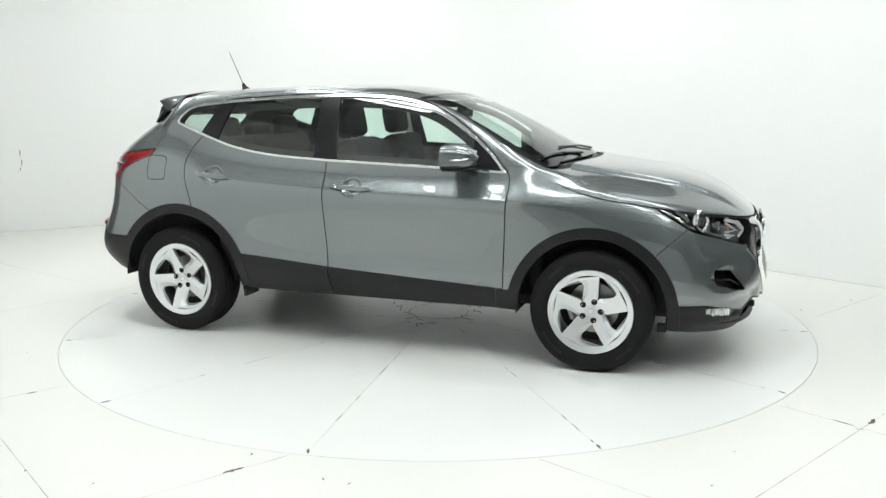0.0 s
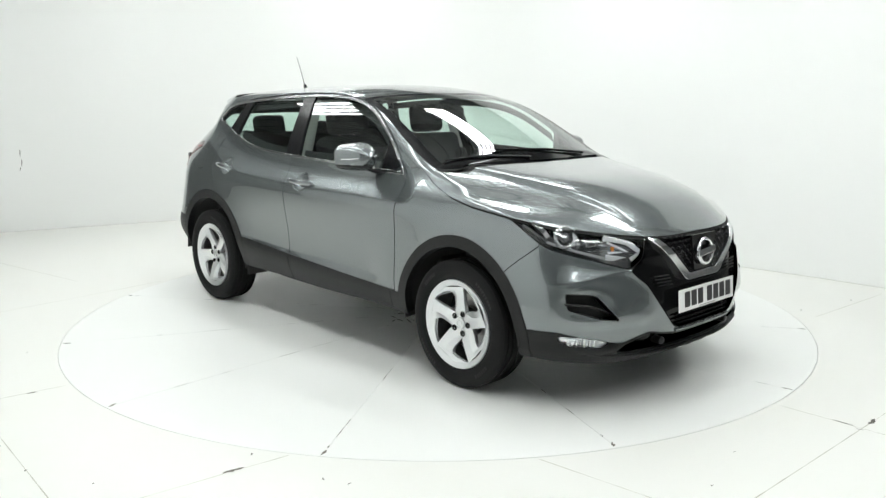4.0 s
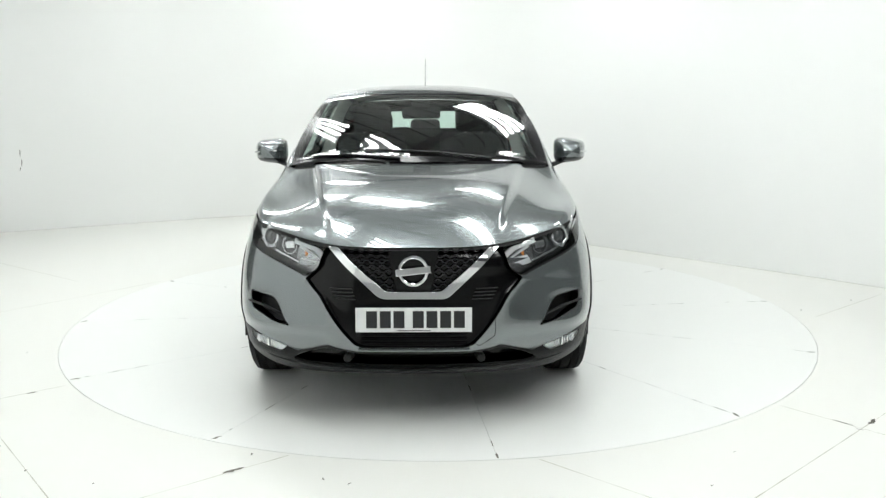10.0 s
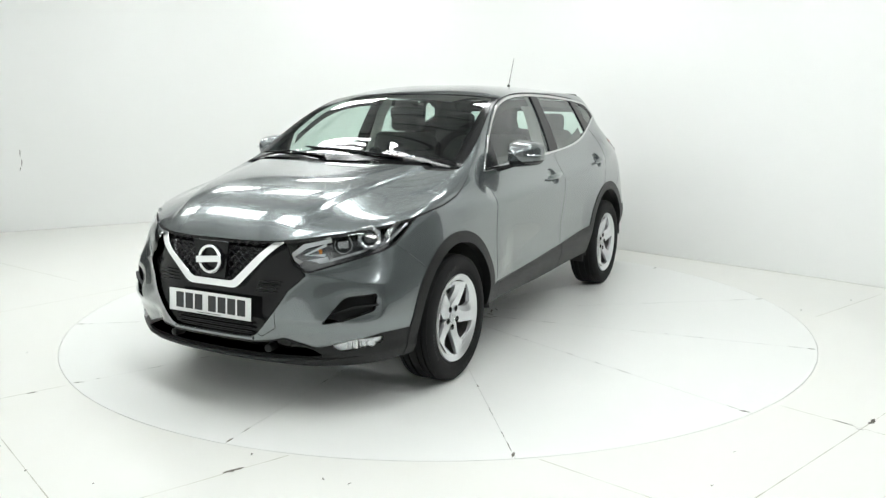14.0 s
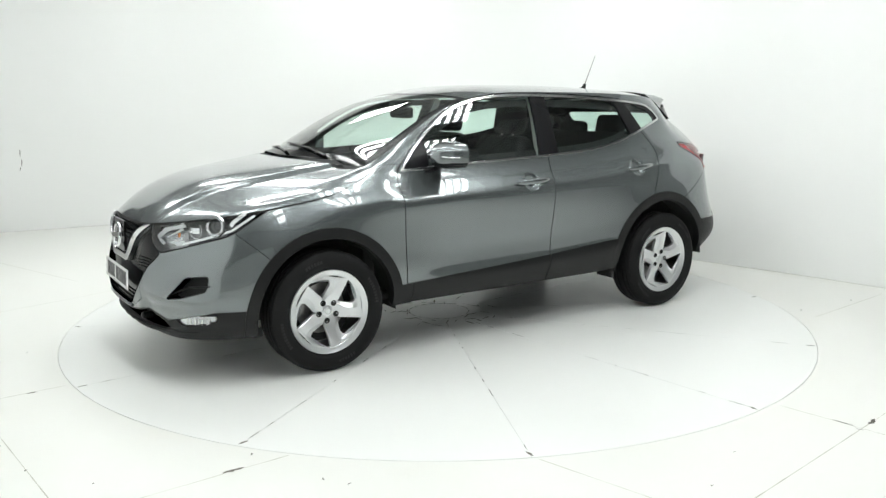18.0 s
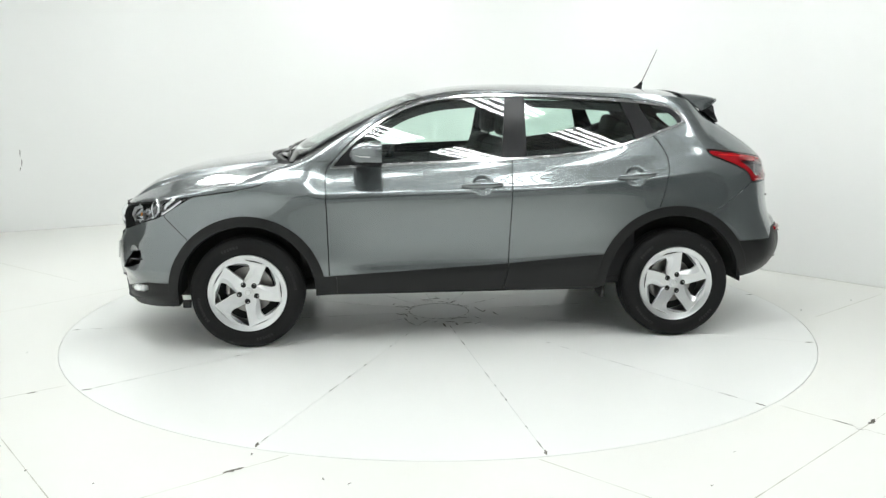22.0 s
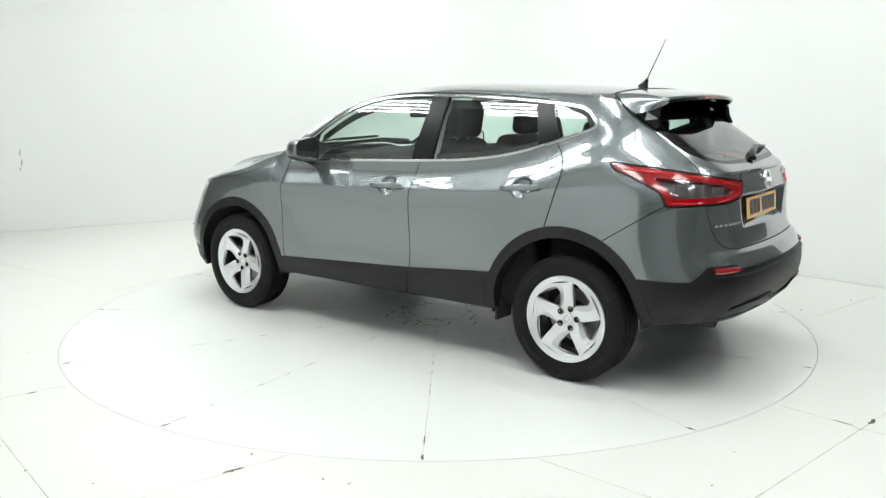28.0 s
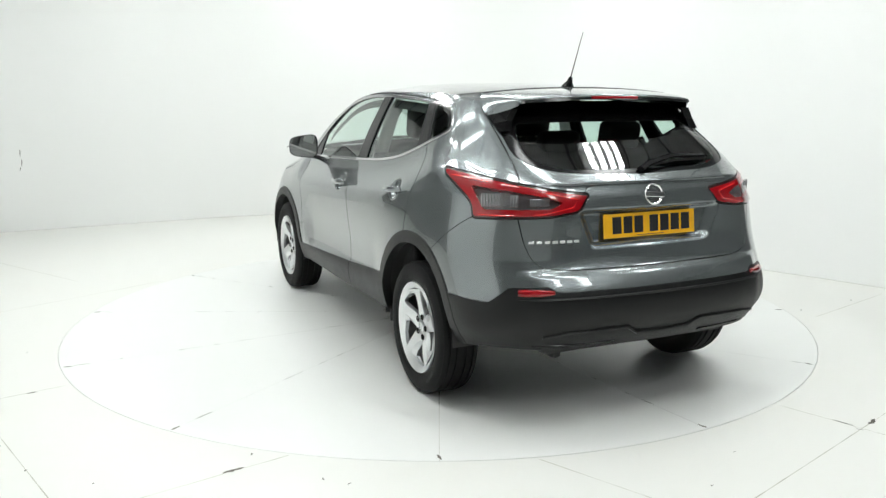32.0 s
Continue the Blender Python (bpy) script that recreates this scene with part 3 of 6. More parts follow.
    skin[..., 0] += behind * (0.034 * recess - 0.024 * lip - 0.018 * shelf)


def make_skin():
    cage = np.array(STATIONS)                                   # station, row, xyz
    ring = np.concatenate([cage, cage[-2:0:-1] * np.array([1, -1, 1])])
    step = np.linalg.norm(np.roll(ring, -1, 0) - ring, axis=2).mean(1)
    ku = np.concatenate([[0], np.cumsum(step)])
    kv = np.concatenate([[0], np.cumsum(np.linalg.norm(np.diff(ring, axis=1), axis=2).mean(0))])
    au = np.linspace(0, ku[-1], NU, endpoint=False)
    av = np.linspace(0, kv[-1], NV)
    n, rows = ring.shape[:2]
    along = spline(ku, ring.reshape(n, rows * 3), au, closed=True).reshape(NU, rows, 3)
    skin = spline(kv, along.transpose(1, 0, 2).reshape(rows, NU * 3), av).reshape(NV, NU, 3).transpose(1, 0, 2)
    cu = np.interp(au, ku, np.arange(n + 1))
    cv = np.interp(av, kv, np.arange(rows))
    shape_skin(skin, cu, cv)
    du = np.roll(skin, -1, 0) - np.roll(skin, 1, 0)
    dv = np.gradient(skin, axis=1)
    nor = np.cross(du, dv)
    nor /= np.linalg.norm(nor, axis=2, keepdims=True) + 1e-12
    if nor[0, NV // 4, 0] < 0:
        nor = -nor
    grid = np.stack(np.broadcast_arrays(np.minimum(cu, n - cu)[:, None], cv[None, :]), -1)
    ii, jj = np.meshgrid(np.arange(NU), np.arange(NV - 1), indexing="ij")
    k = (ii + 1) % NU
    faces = np.stack([ii * NV + jj, k * NV + jj, k * NV + jj + 1, ii * NV + jj + 1], -1).reshape(-1, 4)
    return skin, nor, grid, faces


class Sheet:
    """A surface whose faces are handed out to panels by cutting along lines."""

    def __init__(self, v, n, g, faces):
        self.v, self.n, self.g = [v.reshape(-1, 3)], [n.reshape(-1, 3)], [g.reshape(-1, 2)]
        self.faces = [tuple(f) for f in faces.tolist()]
        self.count = len(self.v[0])
        self.merge()

    def merge(self):
        self.V, self.N, self.G = np.concatenate(self.v), np.concatenate(self.n), np.concatenate(self.g)
        self.v, self.n, self.g = [self.V], [self.N], [self.G]

    def cut(self, faces, fn):
        """Split faces along fn = 0: those below, those above."""
        val = fn(self.V, self.G).tolist()
        below, above, made = [], [], {}
        pv, pn, pg = [], [], []

        def cross(a, b):
            key = (a, b) if a < b else (b, a)
            if key not in made:
                t = val[key[0]] / (val[key[0]] - val[key[1]])
                made[key] = self.count + len(pv)
                i, j = key
                pv.append(self.V[i] * (1 - t) + self.V[j] * t)
                nn = self.N[i] * (1 - t) + self.N[j] * t
                pn.append(nn / (np.linalg.norm(nn) + 1e-12))
                pg.append(self.G[i] * (1 - t) + self.G[j] * t)
            return made[key]
        for f in faces:
            s = [val[i] < 0 for i in f]
            if all(s):
                below.append(f)
            elif not any(s):
                above.append(f)
            else:
                lo, hi = [], []
                for q, i in enumerate(f):
                    j = f[(q + 1) % len(f)]
                    (lo if s[q] else hi).append(i)
                    if s[q] != s[(q + 1) % len(f)]:
                        c = cross(i, j)
                        lo.append(c)
                        hi.append(c)
                if len(lo) > 2:
                    below.append(tuple(lo))
                if len(hi) > 2:
                    above.append(tuple(hi))
        if pv:
            self.v.append(np.array(pv))
            self.n.append(np.array(pn))
            self.g.append(np.array(pg))
            self.count += len(pv)
            self.merge()
        return below, above

    def carve(self, faces, fn, gap=0.004):
        """Inside, the strip of the shut line, outside."""
        inner, rest = self.cut(faces, lambda v, g: fn(v, g) + gap / 2)
        strip, outer = self.cut(rest, lambda v, g: fn(v, g) - gap / 2)
        return inner, strip, outer

    def panel(self, name, faces, mat, parent, label="", lift=0.0, rim=0.014, lip=0.0012):
        """A panel out of faces, moved out by lift, with edges folded inwards."""
        if not faces:
            return None
        used = sorted({i for f in faces for i in f})
        at = {i: k for k, i in enumerate(used)}
        v = self.V[used] + self.N[used] * lift
        n = self.N[used].copy()
        fs = [tuple(at[i] for i in f) for f in faces]
        a0, a1, a2 = (v[[f[k] for f in fs]] for k in range(3))
        if (np.cross(a1 - a0, a2 - a0) * n[[f[0] for f in fs]]).sum() < 0:
            fs = [f[::-1] for f in fs]
        edges = {}
        for f in fs:
            for q, a in enumerate(f):
                b = f[(q + 1) % len(f)]
                if (b, a) in edges:
                    del edges[(b, a)]
                else:
                    edges[(a, b)] = 1
        if rim:
            border = sorted({i for e in edges for i in e})
            out = {i: np.zeros(3) for i in border}
            for a, b in edges:
                d = np.cross(v[b] - v[a], n[a])
                d /= np.linalg.norm(d) + 1e-12
                out[a] += d
                out[b] += d
            k0 = len(v)
            ring1, ring2, ring3, n1, n2 = [], [], [], [], []
            for i in border:
                o = out[i] / (np.linalg.norm(out[i]) + 1e-12)
                ring1.append(v[i] + o * lip * 0.3 - n[i] * lip * 0.3)
                ring2.append(v[i] + o * lip * 0.6 - n[i] * lip)
                ring3.append(v[i] + o * lip * 0.6 - n[i] * rim)
                n1.append((o + n[i]) / np.linalg.norm(o + n[i]))
                n2.append(o)
            bi = {i: k for k, i in enumerate(border)}
            m = len(border)
            v = np.concatenate([v, ring1, ring2, ring3])
            n = np.concatenate([n, n1, n2, n2])
            for a, b in edges:
                p, q = bi[a], bi[b]
                fs.append((b, a, k0 + p, k0 + q))
                fs.append((k0 + q, k0 + p, k0 + m + p, k0 + m + q))
                fs.append((k0 + m + q, k0 + m + p, k0 + 2 * m + p, k0 + 2 * m + q))
        return mesh_object(name, v.tolist(), fs, mat, parent, label, normals=n.tolist())


def fillet(pts):
    """Polygon points (a, b[, r]): corners with r are rounded."""
    out, n = [], len(pts)
    for i, p in enumerate(pts):
        r = p[2] if len(p) > 2 else 0
        c = np.array(p[:2], float)
        if not r:
            out.append(c)
            continue
        a, b = np.array(pts[i - 1][:2], float) - c, np.array(pts[(i + 1) % n][:2], float) - c
        la, lb = np.linalg.norm(a), np.linalg.norm(b)
        p0, p2 = c + a / la * min(r, la * 0.48), c + b / lb * min(r, lb * 0.48)
        for k in range(7):
            t = k / 6
            out.append(p0 * (1 - t) ** 2 + c * 2 * t * (1 - t) + p2 * t ** 2)
    return np.array(out)


def polygon_distance(pts, q):
    """Signed distance of points q to a closed outline: negative inside."""
    q = np.asarray(q)
    best = np.full(len(q), 1e9)
    inside = np.zeros(len(q), bool)
    for a, b in zip(pts, np.roll(pts, -1, 0)):
        d = b - a
        t = np.clip(((q - a) @ d) / (d @ d + 1e-15), 0, 1)
        best = np.minimum(best, ((q - a - t[:, None] * d) ** 2).sum(1))
        c = (a[1] > q[:, 1]) != (b[1] > q[:, 1])
        with np.errstate(divide="ignore", invalid="ignore"):
            inside ^= c & (q[:, 0] < (b[0] - a[0]) * (q[:, 1] - a[1]) / (b[1] - a[1]) + a[0])
    return np.where(inside, -1, 1) * np.sqrt(best)


def flank(v):
    return v[:, [0, 2]]


def nose(v):
    """Round the front corner: across minus along, and height."""
    return np.stack([np.abs(v[:, 1]) - v[:, 0], v[:, 2]], -1)


def tail(v):
    return np.stack([v[:, 0] + np.abs(v[:, 1]), v[:, 2]], -1)


def back(v):
    return np.stack([np.abs(v[:, 1]), v[:, 2]], -1)


def region(pts, view, side=0, gate=None):
    """A cutting function: inside an outline seen from one side of the car. side: 1 left, -1 right, 0 both."""
    shape = fillet(pts)

    def fn(v, g):
        d = polygon_distance(shape, view(v))
        if side:
            d = np.maximum(d, 0.25 - side * v[:, 1])
        if gate is not None:
            d = np.maximum(d, gate(v, g))
        return d
    return fn


def under_line(pts, view, side=0):
    """Below a line that runs across a view."""
    p = np.array(sorted(pts))

    def fn(v, g):
        q = view(v)
        d = (q[:, 1] - np.interp(q[:, 0], p[:, 0], p[:, 1])) * 0.95
        return np.maximum(d, 0.05 - side * v[:, 1]) if side else d
    return fn


def front_gate(v, g):
    return 1.35 - v[:, 0]


def rear_gate(v, g):
    return v[:, 0] + 1.30


AXLE_F, AXLE_R, HUB_Z, TYRE_R = 1.323, -1.323, 0.338, 0.340
ARCH = {1: (AXLE_F, 0.340, 0.408, 0.466), -1: (-1.300, 0.345, 0.430, 0.490)}       # x, z, opening, outer edge of the flare


def arch(which, radius_index, side):
    cx, cz = ARCH[which][:2]
    r = ARCH[which][radius_index]

    def fn(v, g):
        x, z = v[:, 0] - cx, v[:, 2] - cz
        d = np.where(z > 0, np.hypot(x, z), np.abs(x)) - r
        if radius_index == 3 and which == 1:                  # the flare runs down into the sill cladding
            d = np.minimum(d, np.maximum(np.maximum(.79 - v[:, 0], v[:, 0] - 1.1), v[:, 2] - .434))
        if radius_index == 3 and which == -1:
            d = np.minimum(d, np.maximum(np.maximum(v[:, 0] + .868, -1.1 - v[:, 0]), v[:, 2] - .52))
        return np.maximum(d, 0.3 - side * v[:, 1])
    return fn


DLO = [(.825, 1.075, .02), (.38, 1.095), (-.28, 1.120), (-.65, 1.140, .2), (-.925, 1.180, .2), (-1.175, 1.258), (-1.405, 1.338, .035), (-1.352, 1.412, .05), (-1.29, 1.447, .06),
       (-1.065, 1.475, .2), (-.66, 1.502, .2), (-.33, 1.512, .2), (-.065, 1.512, .2), (.18, 1.490, .2), (.385, 1.432, .2), (.595, 1.300, .2), (.73, 1.185, .1)]
DOORS = [(.800, .322), (.833, .44), (.84, .8), (.848, 1.045, .05), (.825, 1.10), (.38, 1.125), (-.28, 1.15), (-.65, 1.17), (-.93, 1.205), (-1.177, 1.262, .02), (-1.235, 1.19, .06), (-1.262, 1.10, .1),
         (-1.24, .98, .1), (-1.195, .83), (-1.15, .6), (-.90, .42), (-.875, .330)]
DOOR_SPLIT = [(-.222, .28), (-.236, .36), (-.257, .47), (-.266, .70), (-.275, .95), (-.287, 1.127), (-.331, 1.54)]
HEAD = [(-.815, .918), (-1.035, .797, .06), (-1.32, .745), (-1.61, .692, .03), (-1.70, .735, .03), (-1.715, .80), (-1.735, .90), (-1.3, .96), (-.9, .98)]
GRILLE = [(-2.6, .95), (-1.70, .95), (-1.70, .835), (-1.675, .735), (-1.62, .685), (-1.665, .655), (-1.735, .615), (-1.945, .40), (-1.985, .385), (-2.6, .385)]
FOG = [(-1.125, .386), (-1.14, .352), (-1.42, .322, .02), (-1.475, .350), (-1.30, .380)]
INLET = [(-1.165, .597, .02), (-1.38, .578, .03), (-1.545, .458, .02), (-1.40, .474), (-1.185, .517, .02)]
CHIN = [(-2.5, .362), (-1.95, .362), (-1.77, .385), (-1.56, .338), (-1.13, .405), (-.5, .41)]
TAIL_LAMP = [(-.708, 1.176, .02), (-.98, 1.152), (-1.35, 1.112), (-1.70, 1.070, .02), (-1.655, .990, .03), (-1.50, .972), (-1.005, .962, .02), (-.985, 1.03, .05), (-.86, 1.085, .05), (-.722, 1.135, .02)]
REAR_GLASS = [(-1, 1.146), (0, 1.146), (.40, 1.155, .1), (.55, 1.185, .05), (.597, 1.236, .03), (.578, 1.34), (.55, 1.52), (-1, 1.52)]
TAILGATE = [(-1, .735), (.50, .740, .1), (.605, .765, .1), (.645, .86, .1), (.66, .97), (.648, 1.08), (.622, 1.14), (.609, 1.24), (.592, 1.34), (.590, 1.41), (.56, 1.54), (-1, 1.54)]
SKIRT = [(-.5, .612), (-1.16, .606), (-1.28, .672), (-1.52, .680), (-1.58, .655), (-2.5, .655)]
FLAP = [(-1.405, 1.130, .03), (-1.40, .985, .03), (-1.545, .982, .03), (-1.552, 1.135, .03)]


def split_line(v, g):
    p = np.array(DOOR_SPLIT)
    return np.interp(v[:, 2], p[:, 1], p[:, 0]) - v[:, 0]          # below zero: ahead of the split


def bonnet_line(v, g):
    """Inside the bonnet's shut line, in the skin's own lattice."""
    edge = np.interp(g[:, 0], [0, 3.9, 4.25, 4.6, 5.0, 5.35, 5.6, 6.0], [4.0, 4.0, 4.03, 4.08, 4.30, 5.0, 6.0, 9.0])
    top = g[:, 1] - 6.86
    return np.maximum(np.maximum(edge - g[:, 1], top), g[:, 0] - 6) * 0.09


def build_body():
    sheet = Sheet(SKIN, SKIN_N, SKIN_G, SKIN_F)
    faces = sheet.faces
    seals = []
    out = {}

    def carve(fn, gap=0.004):
        nonlocal faces
        inner, strip, faces = sheet.carve(faces, fn, gap * 1.6)
        seals.extend(strip)
        return inner

    # wheel openings and flares
    for which, end in ((1, "front"), (-1, "rear")):
        for side in (1, -1):
            _, faces = sheet.cut(faces, arch(which, 2, side))
            f = carve(arch(which, 3, side), 0.002)
            out["flare", end, side] = sheet.panel("arch_trim", f, CLADDING, CAR, "black textured wheel arch trim", lift=0.006, rim=0.05, lip=0.004)
    # bonnet and cowl
    f = carve(bonnet_line, 0.005)
    sheet.panel("bonnet", f, PAINT, CAR, "creased metallic grey bonnet")
    cowl = lambda v, g: np.maximum(6.80 - g[:, 1], g[:, 0] - 4.3) * 0.14
    f = carve(cowl, 0.001)
    sheet.panel("cowl_cover", f, CLADDING, CAR, "black plastic cowl below the windscreen", lift=-0.02, rim=0.02)
    # lamps and openings of the nose
    for side in (1, -1):
        out["head", side] = carve(region(HEAD, nose, side, front_gate), 0.005)
    f_grille = carve(region(GRILLE, nose, 0, front_gate), 0.0045)
    out["grille"] = f_grille
    for side in (1, -1):
        out["fog", side] = carve(region(FOG, nose, side, front_gate), 0.002)
        out["inlet", side] = carve(region(INLET, nose, side, front_gate), 0.003)
    # lamps and glass of the tail
    for side in (1, -1):
        out["taillamp", side] = carve(region(TAIL_LAMP, tail, side, rear_gate), 0.004)
    out["rear_glass"] = carve(region(REAR_GLASS, back, 0, lambda v, g: v[:, 0] + 1.5), 0.001)
    # side windows with their bright surround
    for side in (1, -1):
        dlo = region(DLO, flank, side)
        doors = region(DOORS, flank, side)
        all_glass, faces = sheet.cut(faces, dlo)
        inner, band = sheet.cut(all_glass, lambda v, g: dlo(v, g) + 0.0110)
        rear_edge = region([(-1.073, 1.60), (-1.073, 1.482), (-1.182, 1.25), (-1.21, 1.0), (1.2, 1.0), (1.2, 1.6)], flank, side)
        out["bands", side], out["inner", side], out["rear_edge", side] = band, inner, rear_edge
        # doors
        both = lambda v, g: np.minimum(doors(v, g), np.maximum(dlo(v, g) - 0.010, rear_edge(v, g)))
        f_all = carve(both, 0.0045)
        fd, strip, rd = sheet.carve(f_all, lambda v, g: split_line(v, g), 0.007)
        seals.extend(strip)
        out["door", "front", side], out["door", "rear", side] = fd, rd
    # bumpers
    f = carve(lambda v, g: np.maximum(under_line(CHIN, nose)(v, g), front_gate(v, g)), 0.002)
    out["chin"] = f
    seam_f = region([(1.55, .50), (1.665, .68), (1.800, .800), (1.80, 1.2), (2.6, 1.2), (2.6, 0), (1.55, 0)], flank)
    tow = region([(.262, .411), (.296, .508), (.369, .517), (.367, .433), (.295, .388)], back, 0, front_gate)
    out["tow"] = carve(lambda v, g: np.maximum(tow(v, g), 0.05 - v[:, 1]), 0.0022)
    out["bumper_front"] = carve(seam_f, 0.003)
    f = carve(lambda v, g: np.maximum(under_line(SKIRT, tail)(v, g), rear_gate(v, g)), 0.002)
    out["skirt"] = f
    garnish = region([(-1, 1.001), (.43, 1.001), (.395, 1.04), (.335, 1.104, .03), (-1, 1.110)], back, 0, lambda v, g: v[:, 0] + 1.5)
    out["garnish"] = carve(garnish, 0.002)
    out["tailgate"] = carve(region(TAILGATE, back, 0, lambda v, g: v[:, 0] + 1.5), 0.003)
    seam_r = region([(-1.40, .70), (-1.56, .805), (-1.80, .962), (-1.87, 1.0), (-2.6, 1.0), (-2.6, 0), (-1.40, 0)], flank)
    out["bumper_rear"] = carve(seam_r, 0.003)
    out["flap"] = carve(region(FLAP, flank, -1), 0.004)
    for side in (1, -1):
        wing = lambda v, g: np.maximum(np.maximum(0.80 - v[:, 0], v[:, 2] - 1.118 + 0.0 * v[:, 0]), 0.3 - side * v[:, 1])
        out["wing", side] = carve(wing, 0.002)
    out["sill"] = carve(lambda v, g: np.maximum(v[:, 2] - .338, np.abs(v[:, 0]) - 1.2), 0.001)
    out["rest"] = faces
    out["seals"] = seals
    return sheet, out


SKIN, SKIN_N, SKIN_G, SKIN_F = make_skin()
SHEET, CUT = build_body()


def assemble_body():
    s, c = SHEET, CUT
    s.panel("body_shell", c["rest"], PAINT, CAR, "metallic grey body sides and pillars")
    for side in (1, -1):
        lo, hi = s.cut(c["sill"], lambda v, g: -side * v[:, 1])
        s.panel("sill", lo, CLADDING, CAR, "black sill under the doors")
    s.panel("shut_line_seal", c["seals"], SEAL, CAR, "black seals in the panel gaps", lift=-0.009, rim=0)
    for side in (1, -1):
        s.panel("front_wing", c["wing", side], PAINT, CAR)
    bf = s.panel("front_bumper", c["bumper_front"], PAINT, CAR, "painted front bumper")
    s.panel("tow_cover", c["tow"], PAINT, bf, "painted tow eye cover")
    mouth = region([(-2.6, .354), (-1.96, .354), (-1.775, .376), (-1.59, .332), (-1.52, .300), (-1.60, .284), (-2.6, .272)], nose, 0, front_gate)
    deep, lip = s.cut(c["chin"], mouth)
    s.panel("lower_lip", lip, CLADDING, bf, "black plastic lower bumper lip", lift=0.002)
    s.panel("lower_intake", deep, GLOSS_BLACK, bf, "black recessed lower intake", lift=-0.050, rim=-0.050, lip=0.0)
    br = s.panel("rear_bumper", c["bumper_rear"], PAINT, CAR, "painted rear bumper")
    s.panel("lower_skirt", c["skirt"], CLADDING, br, "black plastic lower rear bumper", lift=0.004)
    tg = s.panel("tailgate", c["tailgate"], PAINT, CAR, "painted tailgate with a recessed plate")
    s.panel("gate_garnish", c["garnish"], PAINT, tg, "painted raised panel above the plate", lift=0.004)
    inner = region([(-1, 1.160), (.40, 1.172, .1), (.515, 1.205, .05), (.545, 1.25, .05), (.520, 1.33), (.490, 1.375, .03), (-1, 1.388)], back, 0, lambda v, g: v[:, 0] + 1.5)
    pane, border = s.cut(c["rear_glass"], inner)
    s.panel("glass_border", border, GLOSS_BLACK, tg, "black printed border of the rear window", lift=-0.004, rim=0)
    g = s.panel("rear_window", pane, GLASS_REAR, tg, "tinted rear window", lift=-0.004, rim=0)
    g.visible_shadow = False
    s.panel("fuel_flap", c["flap"], PAINT, CAR)
    doors = {}
    for side in (1, -1):
        for end in ("front", "rear"):
            f = c["door", end, side]
            line = under_line([(.9, .434), (.83, .437), (-.26, .492), (-.9, .545), (-1.2, .57)], flank)
            low, up = s.cut(f, line)
            hx, hz = (-0.093, 0.976) if end == "front" else (-1.040, 1.020)
            bowl_fn = lambda v, g: np.maximum(np.hypot((v[:, 0] - hx) * 0.86, v[:, 2] - hz) - 0.054, 0.3 - side * v[:, 1])
            bowl, up = s.cut(up, bowl_fn)
            d = s.panel(end + "_door", up, PAINT, CAR, "closed grey " + end + " door")
            doors[end, side] = d
            core, ring = s.cut(bowl, lambda v, g: bowl_fn(v, g) + 0.016)
            s.panel("handle_bowl", core, PAINT, d, "shaded bowl behind the handle", rim=0)
            s.panel("bowl_rim", ring, PAINT, d, rim=0)
            s.panel("sill_cladding", low, CLADDING, d, "black textured lower door cladding", lift=0.006)
        # bright surround, split at the doors
        band, inner = c["bands", side], c["inner", side]
        dlo_fn = region(DLO, flank, side)
        q_in, q_out = s.cut(band, c["rear_edge", side])
        bf_, br_ = s.cut(q_in, split_line)
        for fs, par in ((bf_, doors["front", side]), (br_, doors["rear", side]), (q_out, CAR)):
            s.panel("window_surround", fs, BRIGHT_TRIM, par, "bright chrome window surround", lift=0.005, rim=0.014, lip=0.004)
        q_in, q_out = s.cut(inner, c["rear_edge", side])
        fr, rr = s.cut(q_in, split_line)
        front_pane = region([(.9, 1.0), (-.205, 1.0), (-.278, 1.6), (.9, 1.6)], flank)
        rear_pane = region([(-.372, 1.0), (-.385, 1.6), (-.955, 1.6), (-1.085, 1.20), (-1.08, 1.0)], flank)
        corner = region([(.62, 1.0), (.62, 1.6), (1.0, 1.6), (1.0, 1.0)], flank)
        for fs, pane, par, mat in ((fr, front_pane, doors["front", side], GLASS_SIDE), (rr, rear_pane, doors["rear", side], GLASS_REAR)):
            gl, post = s.cut(fs, pane)
            if par is doors["front", side]:
                tri, gl = s.cut(gl, corner)
                s.panel("mirror_patch", tri, SATIN_BLACK, par, "black corner patch behind the mirror", lift=-0.001)
            rim_in, _ = s.cut(gl, lambda v, g: -(dlo_fn(v, g) + 0.058))
            s.panel("inner_frame", rim_in, TRIM, par, "dark inner window frame", lift=-0.040, rim=0)
            p = s.panel("window_pane", gl, mat, par, "green-tinted side glass", lift=-0.006, rim=0)
            p.visible_shadow = False
            for bit in s.cut(post, lambda v, g: v[:, 0] + 0.7):
                s.panel("pillar_film", bit, SATIN_BLACK, par, "black door pillar film", lift=0.001, rim=0.02)
        quarter = region([(-1.09, 1.6), (-1.112, 1.43), (-1.20, 1.275), (-1.36, 1.335, .03), (-1.305, 1.405, .04), (-1.20, 1.432)], flank)
        gl, post = s.cut(q_out, quarter)
        p = s.panel("quarter_window", gl, GLASS_REAR, CAR, "small tinted quarter window", lift=-0.004, rim=0)
        p.visible_shadow = False
        s.panel("quarter_frame", post, SATIN_BLACK, CAR, "black quarter window frame", lift=-0.001)
    return doors, bf, br, tg


DOOR, BUMPER_F, BUMPER_R, GATE = assemble_body()


